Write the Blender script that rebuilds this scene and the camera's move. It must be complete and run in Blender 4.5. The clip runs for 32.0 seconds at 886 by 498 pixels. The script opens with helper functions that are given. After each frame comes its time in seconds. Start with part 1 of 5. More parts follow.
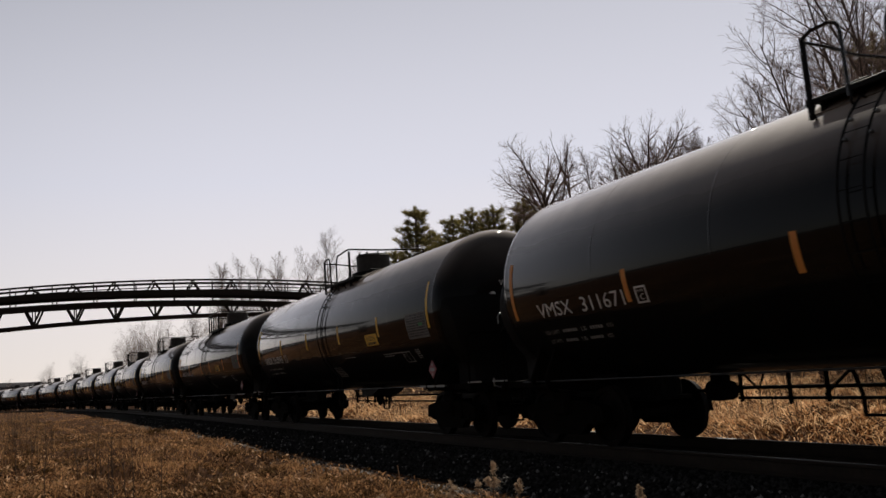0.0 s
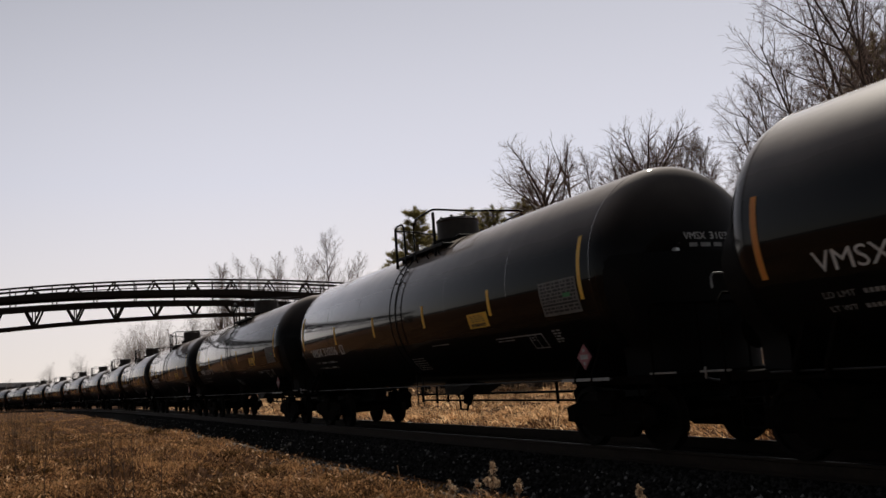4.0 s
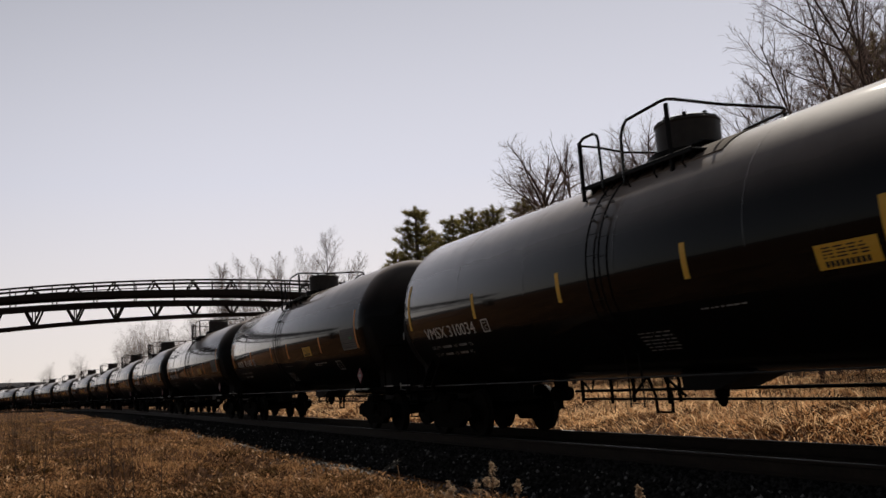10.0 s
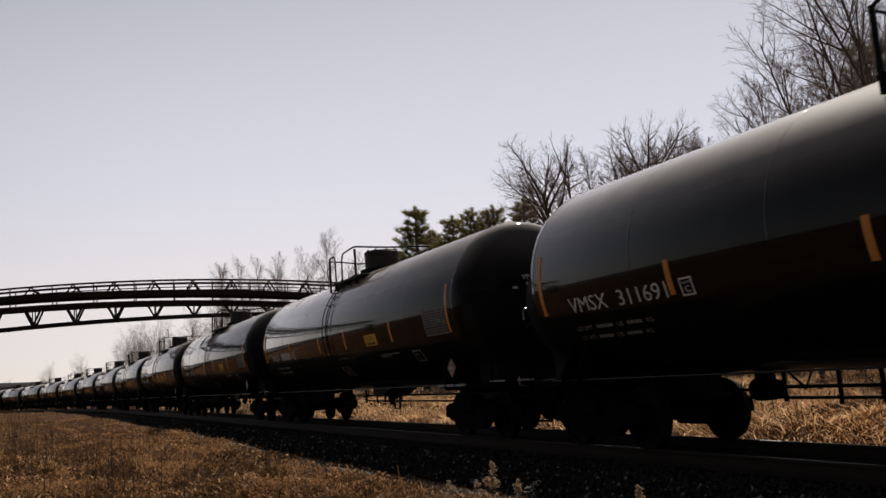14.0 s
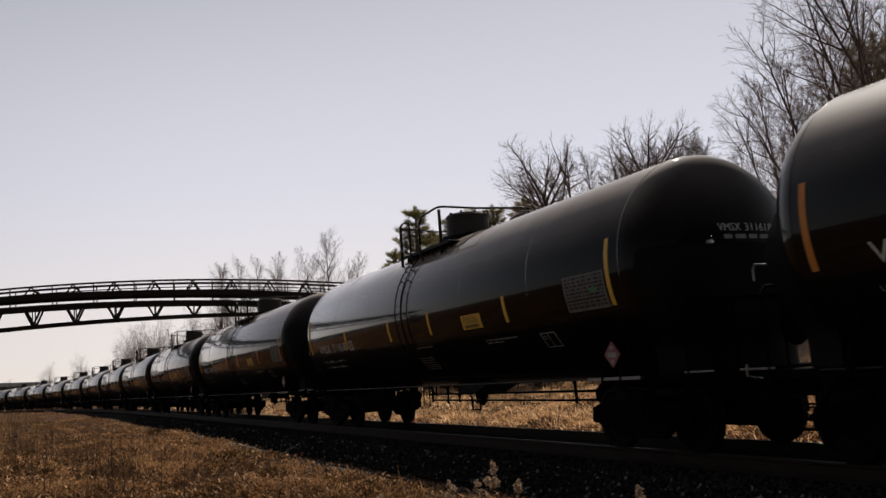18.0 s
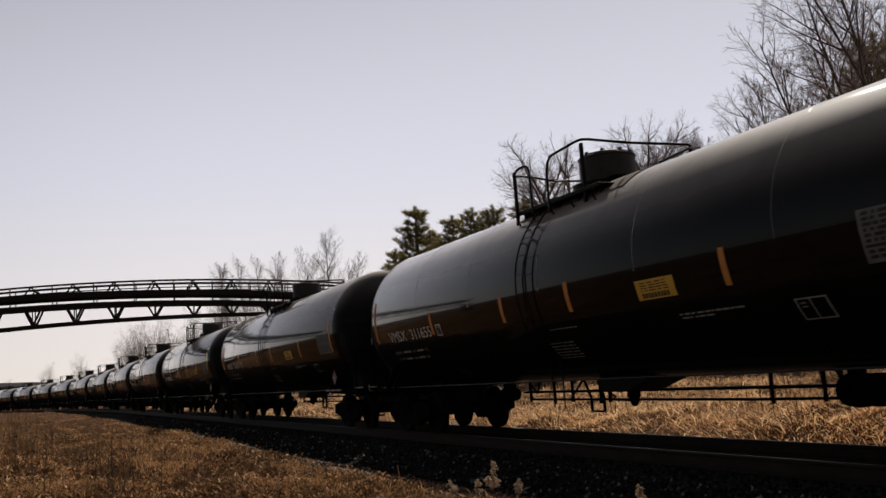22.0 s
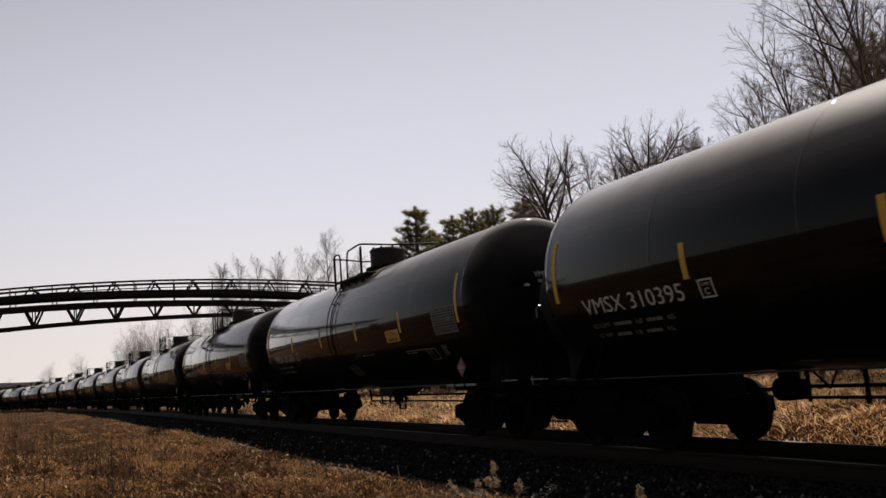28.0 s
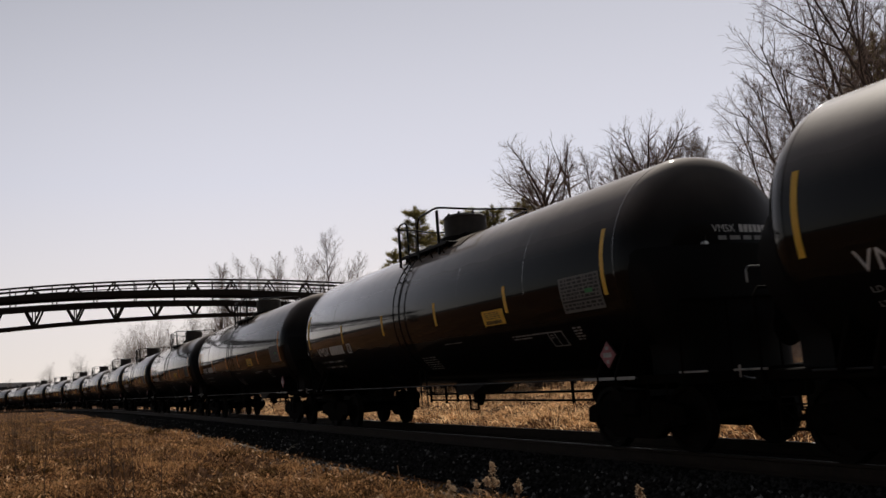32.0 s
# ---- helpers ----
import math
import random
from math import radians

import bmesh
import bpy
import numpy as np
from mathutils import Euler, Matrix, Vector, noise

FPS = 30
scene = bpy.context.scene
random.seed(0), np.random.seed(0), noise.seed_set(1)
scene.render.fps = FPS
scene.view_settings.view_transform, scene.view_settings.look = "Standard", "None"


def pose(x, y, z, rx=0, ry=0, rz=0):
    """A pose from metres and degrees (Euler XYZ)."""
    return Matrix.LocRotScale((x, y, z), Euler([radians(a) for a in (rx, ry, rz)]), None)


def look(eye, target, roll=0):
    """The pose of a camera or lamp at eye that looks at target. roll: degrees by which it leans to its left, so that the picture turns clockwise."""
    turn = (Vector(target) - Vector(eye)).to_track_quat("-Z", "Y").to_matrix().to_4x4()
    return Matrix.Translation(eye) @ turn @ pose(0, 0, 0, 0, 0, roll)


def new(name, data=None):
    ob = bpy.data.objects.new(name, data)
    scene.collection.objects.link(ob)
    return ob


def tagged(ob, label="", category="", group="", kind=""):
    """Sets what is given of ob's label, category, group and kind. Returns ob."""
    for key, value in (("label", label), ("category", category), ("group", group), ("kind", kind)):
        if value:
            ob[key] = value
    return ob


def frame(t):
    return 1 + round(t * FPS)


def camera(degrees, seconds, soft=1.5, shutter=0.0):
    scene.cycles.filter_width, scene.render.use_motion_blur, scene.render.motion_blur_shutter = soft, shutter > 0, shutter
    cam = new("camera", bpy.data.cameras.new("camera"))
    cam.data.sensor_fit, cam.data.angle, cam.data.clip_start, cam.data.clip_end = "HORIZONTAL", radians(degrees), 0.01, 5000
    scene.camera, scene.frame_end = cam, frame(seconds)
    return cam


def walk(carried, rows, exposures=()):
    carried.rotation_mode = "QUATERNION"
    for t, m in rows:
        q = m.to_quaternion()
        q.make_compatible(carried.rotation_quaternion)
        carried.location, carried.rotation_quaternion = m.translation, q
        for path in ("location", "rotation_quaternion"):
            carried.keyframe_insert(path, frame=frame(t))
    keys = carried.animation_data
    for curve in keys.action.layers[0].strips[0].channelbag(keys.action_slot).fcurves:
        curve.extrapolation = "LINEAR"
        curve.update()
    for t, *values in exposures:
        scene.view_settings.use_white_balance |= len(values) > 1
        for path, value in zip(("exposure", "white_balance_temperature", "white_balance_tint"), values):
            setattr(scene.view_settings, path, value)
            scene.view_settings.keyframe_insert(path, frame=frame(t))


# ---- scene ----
# ---- camera ----
EYE = Vector((0.0, 9.05, 1.33))
YAW, PITCH = 0.4453, 0.1371
AIM = EYE + Vector((math.cos(YAW) * math.cos(PITCH), -math.sin(YAW) * math.cos(PITCH), math.sin(PITCH)))
cam = camera(52.9, 32.0, soft=1.5, shutter=0.1)
walk(cam, [(0.0, look(EYE, AIM, -4.245)), (32.0, look(EYE, AIM, -4.245))], exposures=[(0.0, 0.0), (32.0, 0.0)])

# ---- world and sun ----
SUN_EL, SUN_AZ = radians(44), radians(-41)
world = bpy.data.worlds.new("sky")
scene.world = world
world.use_nodes = True
wn, wl = world.node_tree.nodes, world.node_tree.links
wn.clear()
sky = wn.new("ShaderNodeTexSky")
sky.sky_type, sky.sun_disc = "NISHITA", False
sky.sun_elevation, sky.sun_rotation = SUN_EL, math.pi / 2 - SUN_AZ
sky.air_density, sky.dust_density, sky.ozone_density = 1.0, 0.4, 1.0
hsv = wn.new("ShaderNodeHueSaturation")
hsv.inputs["Saturation"].default_value = 0.4
# thin bright haze that thickens towards the horizon
geo = wn.new("ShaderNodeTexCoord")
sep = wn.new("ShaderNodeSeparateXYZ")
wl.new(geo.outputs["Generated"], sep.inputs[0])
fade = wn.new("ShaderNodeMapRange")
fade.interpolation_type = "SMOOTHERSTEP"
fade.inputs["From Min"].default_value, fade.inputs["From Max"].default_value = -0.05, 0.98
fade.inputs["To Min"].default_value, fade.inputs["To Max"].default_value = 0.97, 0.0
wl.new(sep.outputs["Z"], fade.inputs["Value"])
haze = wn.new("ShaderNodeMix")
haze.data_type = "RGBA"
tone = wn.new("ShaderNodeMix")
tone.data_type = "RGBA"
tone.inputs["A"].default_value, tone.inputs["B"].default_value = (26.8, 24.0, 21.9, 1.0), (23.2, 23.1, 25.9, 1.0)
rise = wn.new("ShaderNodeMapRange")
rise.inputs["From Min"].default_value, rise.inputs["From Max"].default_value = 0.0, 0.22
wl.new(sep.outputs["Z"], rise.inputs["Value"])
wl.new(rise.outputs[0], tone.inputs["Factor"])
wl.new(tone.outputs["Result"], haze.inputs["B"])
# the haze is brightest on the sun's side
toward = wn.new("ShaderNodeVectorMath")
toward.operation = "DOT_PRODUCT"
toward.inputs[1].default_value = (math.cos(SUN_AZ), math.sin(SUN_AZ), 0.0)
wl.new(geo.outputs["Generated"], toward.inputs[0])
glow = wn.new("ShaderNodeMapRange")
glow.interpolation_type = "SMOOTHSTEP"
glow.inputs["From Min"].default_value, glow.inputs["From Max"].default_value = 0.05, 0.93
glow.inputs["To Min"].default_value, glow.inputs["To Max"].default_value = 0.08, 1.0
wl.new(toward.outputs["Value"], glow.inputs["Value"])
veil = wn.new("ShaderNodeMath")
veil.operation = "MULTIPLY"
thin = wn.new("ShaderNodeMapRange")   # and thin overhead
thin.interpolation_type = "SMOOTHSTEP"
thin.inputs["From Min"].default_value, thin.inputs["From Max"].default_value = 0.46, 0.80
thin.inputs["To Min"].default_value, thin.inputs["To Max"].default_value = 1.0, 0.12
wl.new(sep.outputs["Z"], thin.inputs["Value"])
high = wn.new("ShaderNodeMath")
high.operation = "MULTIPLY"
wl.new(fade.outputs[0], high.inputs[0])
wl.new(thin.outputs[0], high.inputs[1])
wl.new(high.outputs[0], veil.inputs[0])
wl.new(glow.outputs[0], veil.inputs[1])
wl.new(veil.outputs[0], haze.inputs["Factor"])
bg = wn.new("ShaderNodeBackground")
bg.inputs["Strength"].default_value = 0.034
wout = wn.new("ShaderNodeOutputWorld")
wl.new(sky.outputs[0], hsv.inputs["Color"])
wl.new(hsv.outputs[0], haze.inputs["A"])
wl.new(haze.outputs["Result"], bg.inputs["Color"])
wl.new(bg.outputs[0], wout.inputs["Surface"])
sun = new("sun", bpy.data.lights.new("sun", "SUN"))
sun.data.energy, sun.data.angle, sun.data.color = 4.3, radians(0.53), (1.0, 0.93, 0.82)
SUN_DIR = Vector((math.cos(SUN_EL) * math.cos(SUN_AZ), math.cos(SUN_EL) * math.sin(SUN_AZ), math.sin(SUN_EL)))
sun.matrix_basis = look(SUN_DIR * 60, (0, 0, 0))


# ---- materials ----
def material(name, base, rough=0.6, metal=0.0, other=None, scale=4.0, big=None, bump=0.0, bump_scale=60.0,
             spec=0.5, island=0.0, rand=0.0, coat=0.0, rough_var=0.1, through_light=0.0, wave=0.0, dust_sheen=None):
    """Principled surface: two colours mixed by noise at two scales, roughness varied, fine relief."""
    m = bpy.data.materials.new(name)
    m.use_nodes = True
    n, l = m.node_tree.nodes, m.node_tree.links
    b = n["Principled BSDF"]
    b.inputs["Metallic"].default_value = metal
    b.inputs["Specular IOR Level"].default_value = spec
    b.inputs["Coat Weight"].default_value = coat
    b.inputs["Coat Roughness"].default_value = 0.05
    b.inputs["Coat IOR"].default_value = 1.28
    co = n.new("ShaderNodeTexCoord")
    n1 = n.new("ShaderNodeTexNoise")
    n1.inputs["Scale"].default_value, n1.inputs["Detail"].default_value = scale, 6.0
    n2 = n.new("ShaderNodeTexNoise")
    n2.inputs["Scale"].default_value, n2.inputs["Detail"].default_value = (big or scale * 0.15), 4.0
    l.new(co.outputs["Object"], n1.inputs["Vector"])
    l.new(co.outputs["Object"], n2.inputs["Vector"])
    add = n.new("ShaderNodeMath")
    add.operation = "MULTIPLY_ADD"
    add.inputs[1].default_value = 0.6
    l.new(n1.outputs["Fac"], add.inputs[0])
    half = n.new("ShaderNodeMath")
    half.operation = "MULTIPLY"
    half.inputs[1].default_value = 0.4
    l.new(n2.outputs["Fac"], half.inputs[0])
    l.new(half.outputs[0], add.inputs[2])
    fac = add.outputs[0]
    if island or rand:
        src = n.new("ShaderNodeNewGeometry").outputs["Random Per Island"] if island else n.new("ShaderNodeObjectInfo").outputs["Random"]
        k = n.new("ShaderNodeMath")
        k.operation = "MULTIPLY_ADD"
        k.inputs[1].default_value = island or rand
        l.new(src, k.inputs[0])
        sub = n.new("ShaderNodeMath")
        sub.operation = "ADD"
        sub.inputs[1].default_value = -0.5 * (island or rand)
        l.new(fac, sub.inputs[0])
        l.new(sub.outputs[0], k.inputs[2])
        fac = k.outputs[0]
    ramp = n.new("ShaderNodeValToRGB")
    ramp.color_ramp.elements[0].position, ramp.color_ramp.elements[1].position = 0.3, 0.7
    ramp.color_ramp.elements[0].color = (*base, 1)
    ramp.color_ramp.elements[1].color = (*(other or [min(1, c * 1.35) for c in base]), 1)
    l.new(fac, ramp.inputs["Fac"])
    l.new(ramp.outputs["Color"], b.inputs["Base Color"])
    rr = n.new("ShaderNodeMapRange")
    rr.inputs["To Min"].default_value, rr.inputs["To Max"].default_value = max(0.03, rough - rough_var), min(1, rough + rough_var)
    l.new(n1.outputs["Fac"], rr.inputs["Value"])
    l.new(rr.outputs[0], b.inputs["Roughness"])
    if dust_sheen:   # a dusty film above the given height, made paler to hold sky sheen too
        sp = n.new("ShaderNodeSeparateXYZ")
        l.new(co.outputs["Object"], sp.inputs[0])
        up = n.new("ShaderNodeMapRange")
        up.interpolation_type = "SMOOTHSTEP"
        up.inputs["From Min"].default_value, up.inputs["From Max"].default_value = dust_sheen[0], dust_sheen[1]
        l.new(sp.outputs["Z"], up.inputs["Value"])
        mr = n.new("ShaderNodeMath")
        mr.operation = "MULTIPLY_ADD"
        mr.inputs[1].default_value = 0.46
        l.new(up.outputs[0], mr.inputs[0])
        l.new(rr.outputs[0], mr.inputs[2])
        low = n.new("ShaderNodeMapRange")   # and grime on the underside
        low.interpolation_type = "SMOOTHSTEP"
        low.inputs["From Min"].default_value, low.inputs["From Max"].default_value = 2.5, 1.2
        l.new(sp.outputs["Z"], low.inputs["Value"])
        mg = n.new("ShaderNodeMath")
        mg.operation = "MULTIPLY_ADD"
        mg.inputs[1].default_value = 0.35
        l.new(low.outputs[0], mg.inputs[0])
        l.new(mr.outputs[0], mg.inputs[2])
        far = n.new("ShaderNodeMath")   # and road film on the heads
        far.operation = "ABSOLUTE"
        l.new(sp.outputs["X"], far.inputs[0])
        ends = n.new("ShaderNodeMapRange")
        ends.interpolation_type = "SMOOTHSTEP"
        ends.inputs["From Min"].default_value, ends.inputs["From Max"].default_value = 7.6, 8.0
        l.new(far.outputs[0], ends.inputs["Value"])
        me = n.new("ShaderNodeMath")
        me.operation = "MULTIPLY_ADD"
        me.inputs[1].default_value = 0.26
        l.new(ends.outputs[0], me.inputs[0])
        l.new(mg.outputs[0], me.inputs[2])
        l.new(me.outputs[0], b.inputs["Roughness"])
        for socket, full, least, share in (("Specular IOR Level", spec, 0.35, 1.0), ("Coat Weight", coat, 0.25, 0.0)):
            worn = n.new("ShaderNodeMath")
            worn.operation = "MAXIMUM"
            dull = n.new("ShaderNodeMath")
            dull.operation = "MULTIPLY"
            dull.inputs[1].default_value = share
            l.new(up.outputs[0], dull.inputs[0])
            l.new(dull.outputs[0], worn.inputs[0])
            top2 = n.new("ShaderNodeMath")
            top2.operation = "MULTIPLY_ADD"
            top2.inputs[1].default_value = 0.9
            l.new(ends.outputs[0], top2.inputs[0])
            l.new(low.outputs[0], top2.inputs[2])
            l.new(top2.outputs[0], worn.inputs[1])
            sm = n.new("ShaderNodeMapRange")
            sm.inputs["To Min"].default_value, sm.inputs["To Max"].default_value = full, full * least
            l.new(worn.outputs[0], sm.inputs["Value"])
            l.new(sm.outputs[0], b.inputs[socket])
        # pale film colour: part real dirt, part sky and sun sheen put into it
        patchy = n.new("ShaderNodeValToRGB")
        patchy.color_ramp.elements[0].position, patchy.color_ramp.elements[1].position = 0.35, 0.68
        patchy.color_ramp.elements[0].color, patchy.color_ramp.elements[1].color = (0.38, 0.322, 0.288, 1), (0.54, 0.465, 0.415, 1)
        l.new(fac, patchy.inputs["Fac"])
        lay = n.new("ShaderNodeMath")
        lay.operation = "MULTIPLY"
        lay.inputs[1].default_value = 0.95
        less = n.new("ShaderNodeMapRange")   # the heads take less of it
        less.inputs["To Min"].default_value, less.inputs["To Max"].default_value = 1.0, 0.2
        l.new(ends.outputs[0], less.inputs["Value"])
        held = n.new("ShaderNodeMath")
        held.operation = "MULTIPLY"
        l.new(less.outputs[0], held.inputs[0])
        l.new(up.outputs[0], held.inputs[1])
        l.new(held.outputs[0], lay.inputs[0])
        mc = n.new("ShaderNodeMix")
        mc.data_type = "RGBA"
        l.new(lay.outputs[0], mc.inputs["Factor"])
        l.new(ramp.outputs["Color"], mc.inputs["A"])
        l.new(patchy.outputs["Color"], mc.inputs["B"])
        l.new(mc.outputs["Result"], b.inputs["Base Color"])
    if bump:
        n3 = n.new("ShaderNodeTexNoise")
        n3.inputs["Scale"].default_value, n3.inputs["Detail"].default_value = bump_scale, 5.0
        l.new(co.outputs["Object"], n3.inputs["Vector"])
        bp = n.new("ShaderNodeBump")
        bp.inputs["Strength"].default_value, bp.inputs["Distance"].default_value = bump, 0.02
        l.new(n3.outputs["Fac"], bp.inputs["Height"])
        l.new(bp.outputs[0], b.inputs["Normal"])
        if wave:   # shallow dents in the plate
            n4 = n.new("ShaderNodeTexNoise")
            n4.inputs["Scale"].default_value, n4.inputs["Detail"].default_value = 0.7, 1.0
            l.new(co.outputs["Object"], n4.inputs["Vector"])
            b2 = n.new("ShaderNodeBump")
            b2.inputs["Strength"].default_value, b2.inputs["Distance"].default_value = wave, 0.1
            l.new(n4.outputs["Fac"], b2.inputs["Height"])
            l.new(b2.outputs[0], bp.inputs["Normal"])
    if through_light:
        tr = n.new("ShaderNodeBsdfTranslucent")
        mx = n.new("ShaderNodeMixShader")
        mx.inputs[0].default_value = through_light
        l.new(ramp.outputs["Color"], tr.inputs["Color"])
        l.new(b.outputs[0], mx.inputs[1])
        l.new(tr.outputs[0], mx.inputs[2])
        l.new(mx.outputs[0], n["Material Output"].inputs["Surface"])
    return m


M_TANK = material("black_tank_paint", (0.004, 0.004, 0.0045), 0.16, 0, (0.009, 0.008, 0.007), 1.6, 0.25, 0.012, 14, rough_var=0.05, wave=0.07, spec=0.06, coat=0.82, dust_sheen=(2.92, 4.14))
M_STEEL = material("dark_painted_steel", (0.004, 0.004, 0.004), 0.55, 0, (0.010, 0.009, 0.008), 12, 2, 0.1, 60, spec=0.08)
M_RAILING = material("glossy_black_railing", (0.004, 0.004, 0.004), 0.24, 0, (0.008, 0.007, 0.006), 9, 2, spec=0.3)
M_SHIELD = material("matt_black_shield_paint", (0.005, 0.005, 0.005), 0.62, 0, (0.008, 0.007, 0.006), 3, 0.6, 0.05, 40, spec=0.08)
M_SADDLE = material("dusty_worn_paint", (0.08, 0.066, 0.056), 0.95, 0, (0.24, 0.205, 0.175), 5, 0.8, 0.1, 40, spec=0.03)
M_HOUSING = material("brown_dusty_housing_paint", (0.018, 0.015, 0.013), 0.6, 0, (0.05, 0.042, 0.036), 6, 1, 0.1, 40, spec=0.3)
M_SILL = material("scuffed_sill_paint", (0.012, 0.012, 0.0115), 0.5, 0, (0.05, 0.048, 0.046), 6, 1, spec=0.2)
# blacker than real steel: shade under and between the cars is in these colours
M_CAST = material("shade_black_steel", (0.003, 0.0025, 0.002), 0.92, 0.0, (0.008, 0.006, 0.0045), 9, 2, 0.3, 50, spec=0.03)
M_WHEEL = material("worn_shade_dark_wheel", (0.005, 0.0042, 0.0036), 0.75, 0.1, (0.012, 0.009, 0.007), 8, 2, 0.2, 40, spec=0.08)
M_RAIL = material("rusty_rail_steel", (0.015, 0.010, 0.007), 0.75, 0.2, (0.035, 0.024, 0.017), 14, 2, 0.2, 60, spec=0.2)
M_HEAD = material("polished_rail_head", (0.03, 0.029, 0.027), 0.5, 0.9, (0.07, 0.067, 0.064), 6, 1)
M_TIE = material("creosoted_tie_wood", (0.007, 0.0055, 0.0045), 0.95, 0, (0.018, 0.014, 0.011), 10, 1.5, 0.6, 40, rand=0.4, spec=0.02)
# bed and stones near black: the train's shade is in the colour
M_BALLAST = material("shade_dark_ballast", (0.007, 0.006, 0.0052), 0.95, 0, (0.026, 0.023, 0.02), 22, 0.8, 1.0, 30, spec=0.02)
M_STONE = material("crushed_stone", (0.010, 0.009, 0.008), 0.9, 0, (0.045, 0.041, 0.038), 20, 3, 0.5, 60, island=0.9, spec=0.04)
# the same kind of stone, coloured pale where sun reaches it
M_GRAVEL = material("sunlit_edge_gravel", (0.06, 0.055, 0.05), 0.9, 0, (0.27, 0.25, 0.232), 20, 3, 0.5, 60, island=0.9, spec=0.05)
M_GROUND = material("matted_dry_grass_ground", (0.032, 0.0125, 0.0045), 0.95, 0, (0.095, 0.042, 0.016), 7, 0.35, 1.0, 22, spec=0.05)
M_GRASS = material("dry_grass_blades", (0.080, 0.040, 0.018), 0.85, 0, (0.50, 0.275, 0.13), 1.3, 0.3, island=0.5, spec=0.1, through_light=0.48)
M_REED = material("pale_dry_field_grass", (0.42, 0.22, 0.095), 0.85, 0, (0.92, 0.62, 0.35), 3, 0.3, island=0.7, spec=0.1, through_light=0.55)
M_RUST = material("shaded_rusty_thatch", (0.07, 0.028, 0.011), 0.9, 0, (0.30, 0.14, 0.062), 2, 0.4, island=0.6, spec=0.05, through_light=0.25)
M_LEAF = material("brown_fallen_leaves", (0.15, 0.07, 0.03), 0.85, 0, (0.62, 0.34, 0.165), 3, 0.5, island=0.8, spec=0.15, through_light=0.3)
M_STEM = material("dark_dead_stems", (0.035, 0.02, 0.011), 0.9, 0, (0.10, 0.06, 0.032), 9, 1, island=0.5)
M_LITTER = material("pale_plant_litter", (0.22, 0.11, 0.05), 0.85, 0, (0.72, 0.47, 0.28), 3, 0.5, island=0.85, spec=0.1, through_light=0.3)
M_THATCH = material("dark_matted_thatch", (0.032, 0.018, 0.0065), 0.9, 0, (0.19, 0.105, 0.040), 1.5, 0.4, island=0.55, spec=0.05, through_light=0.2)
M_STALK = material("brown_weed_stalk", (0.12, 0.068, 0.034), 0.85, 0, (0.32, 0.19, 0.095), 9, 1, island=0.6, through_light=0.3)
M_FLUFF = material("pale_seed_fluff", (0.34, 0.235, 0.15), 0.95, 0, (0.60, 0.46, 0.33), 30, 6, through_light=0.45)
M_BARK = material("grey_brown_bark", (0.065, 0.05, 0.041), 0.9, 0, (0.14, 0.11, 0.092), 8, 1, 0.8, 25, spec=0.15)
M_TWIG = material("bare_twigs", (0.15, 0.105, 0.086), 0.9, 0, (0.31, 0.235, 0.195), 5, 0.5, island=0.5, spec=0.1)
M_NEEDLE = material("pine_needles", (0.095, 0.082, 0.028), 0.8, 0, (0.30, 0.245, 0.09), 2, 0.4, island=0.9, through_light=0.4, spec=0.1)
M_BRIDGE = material("weathered_dark_bridge_steel", (0.016, 0.012, 0.010), 0.75, 0.1, (0.035, 0.026, 0.021), 3, 0.4, 0.2, 30, spec=0.2)
M_DECK = material("grey_bridge_planks", (0.08, 0.07, 0.06), 0.85, 0, (0.15, 0.13, 0.11), 4, 0.5, 0.4, 30)
M_WHITE = material("white_lettering_paint", (0.55, 0.54, 0.51), 0.6, 0, (0.74, 0.73, 0.70), 9, 1.5)
M_ORANGE = material("orange_reflective_tape", (0.62, 0.22, 0.03), 0.5, 0, (0.75, 0.30, 0.06), 9, 1)
M_YELLOW = material("yellow_reflective_tape", (0.75, 0.42, 0.03), 0.5, 0, (0.85, 0.52, 0.07), 9, 1)
M_PANEL = material("weathered_white_panel", (0.10, 0.097, 0.09), 0.6, 0, (0.20, 0.195, 0.18), 7, 1)
M_PRINT = material("dim_white_stencil", (0.22, 0.215, 0.2), 0.65, 0, (0.42, 0.41, 0.39), 12, 2)
M_INK = material("black_print", (0.012, 0.012, 0.012), 0.6)
M_PINK = material("faded_red_placard", (0.24, 0.05, 0.06), 0.6, 0, (0.36, 0.14, 0.15), 12, 2)
M_GREEN = material("green_print", (0.05, 0.22, 0.08), 0.6)
# bright metal standing in for sun glints on edge, hook, lever and brackets
M_CHROME = material("bright_glint_steel", (0.18, 0.18, 0.18), 0.35, 1.0, (0.35, 0.34, 0.33), 9, 2)
M_BOSS = material("bright_zinc_plating", (0.55, 0.54, 0.52), 0.3, 0.6, (0.75, 0.74, 0.72), 9, 2)
M_HILL = material("far_woods", (0.045, 0.045, 0.05), 0.95, 0, (0.075, 0.07, 0.07), 0.05, 0.01, spec=0.0)


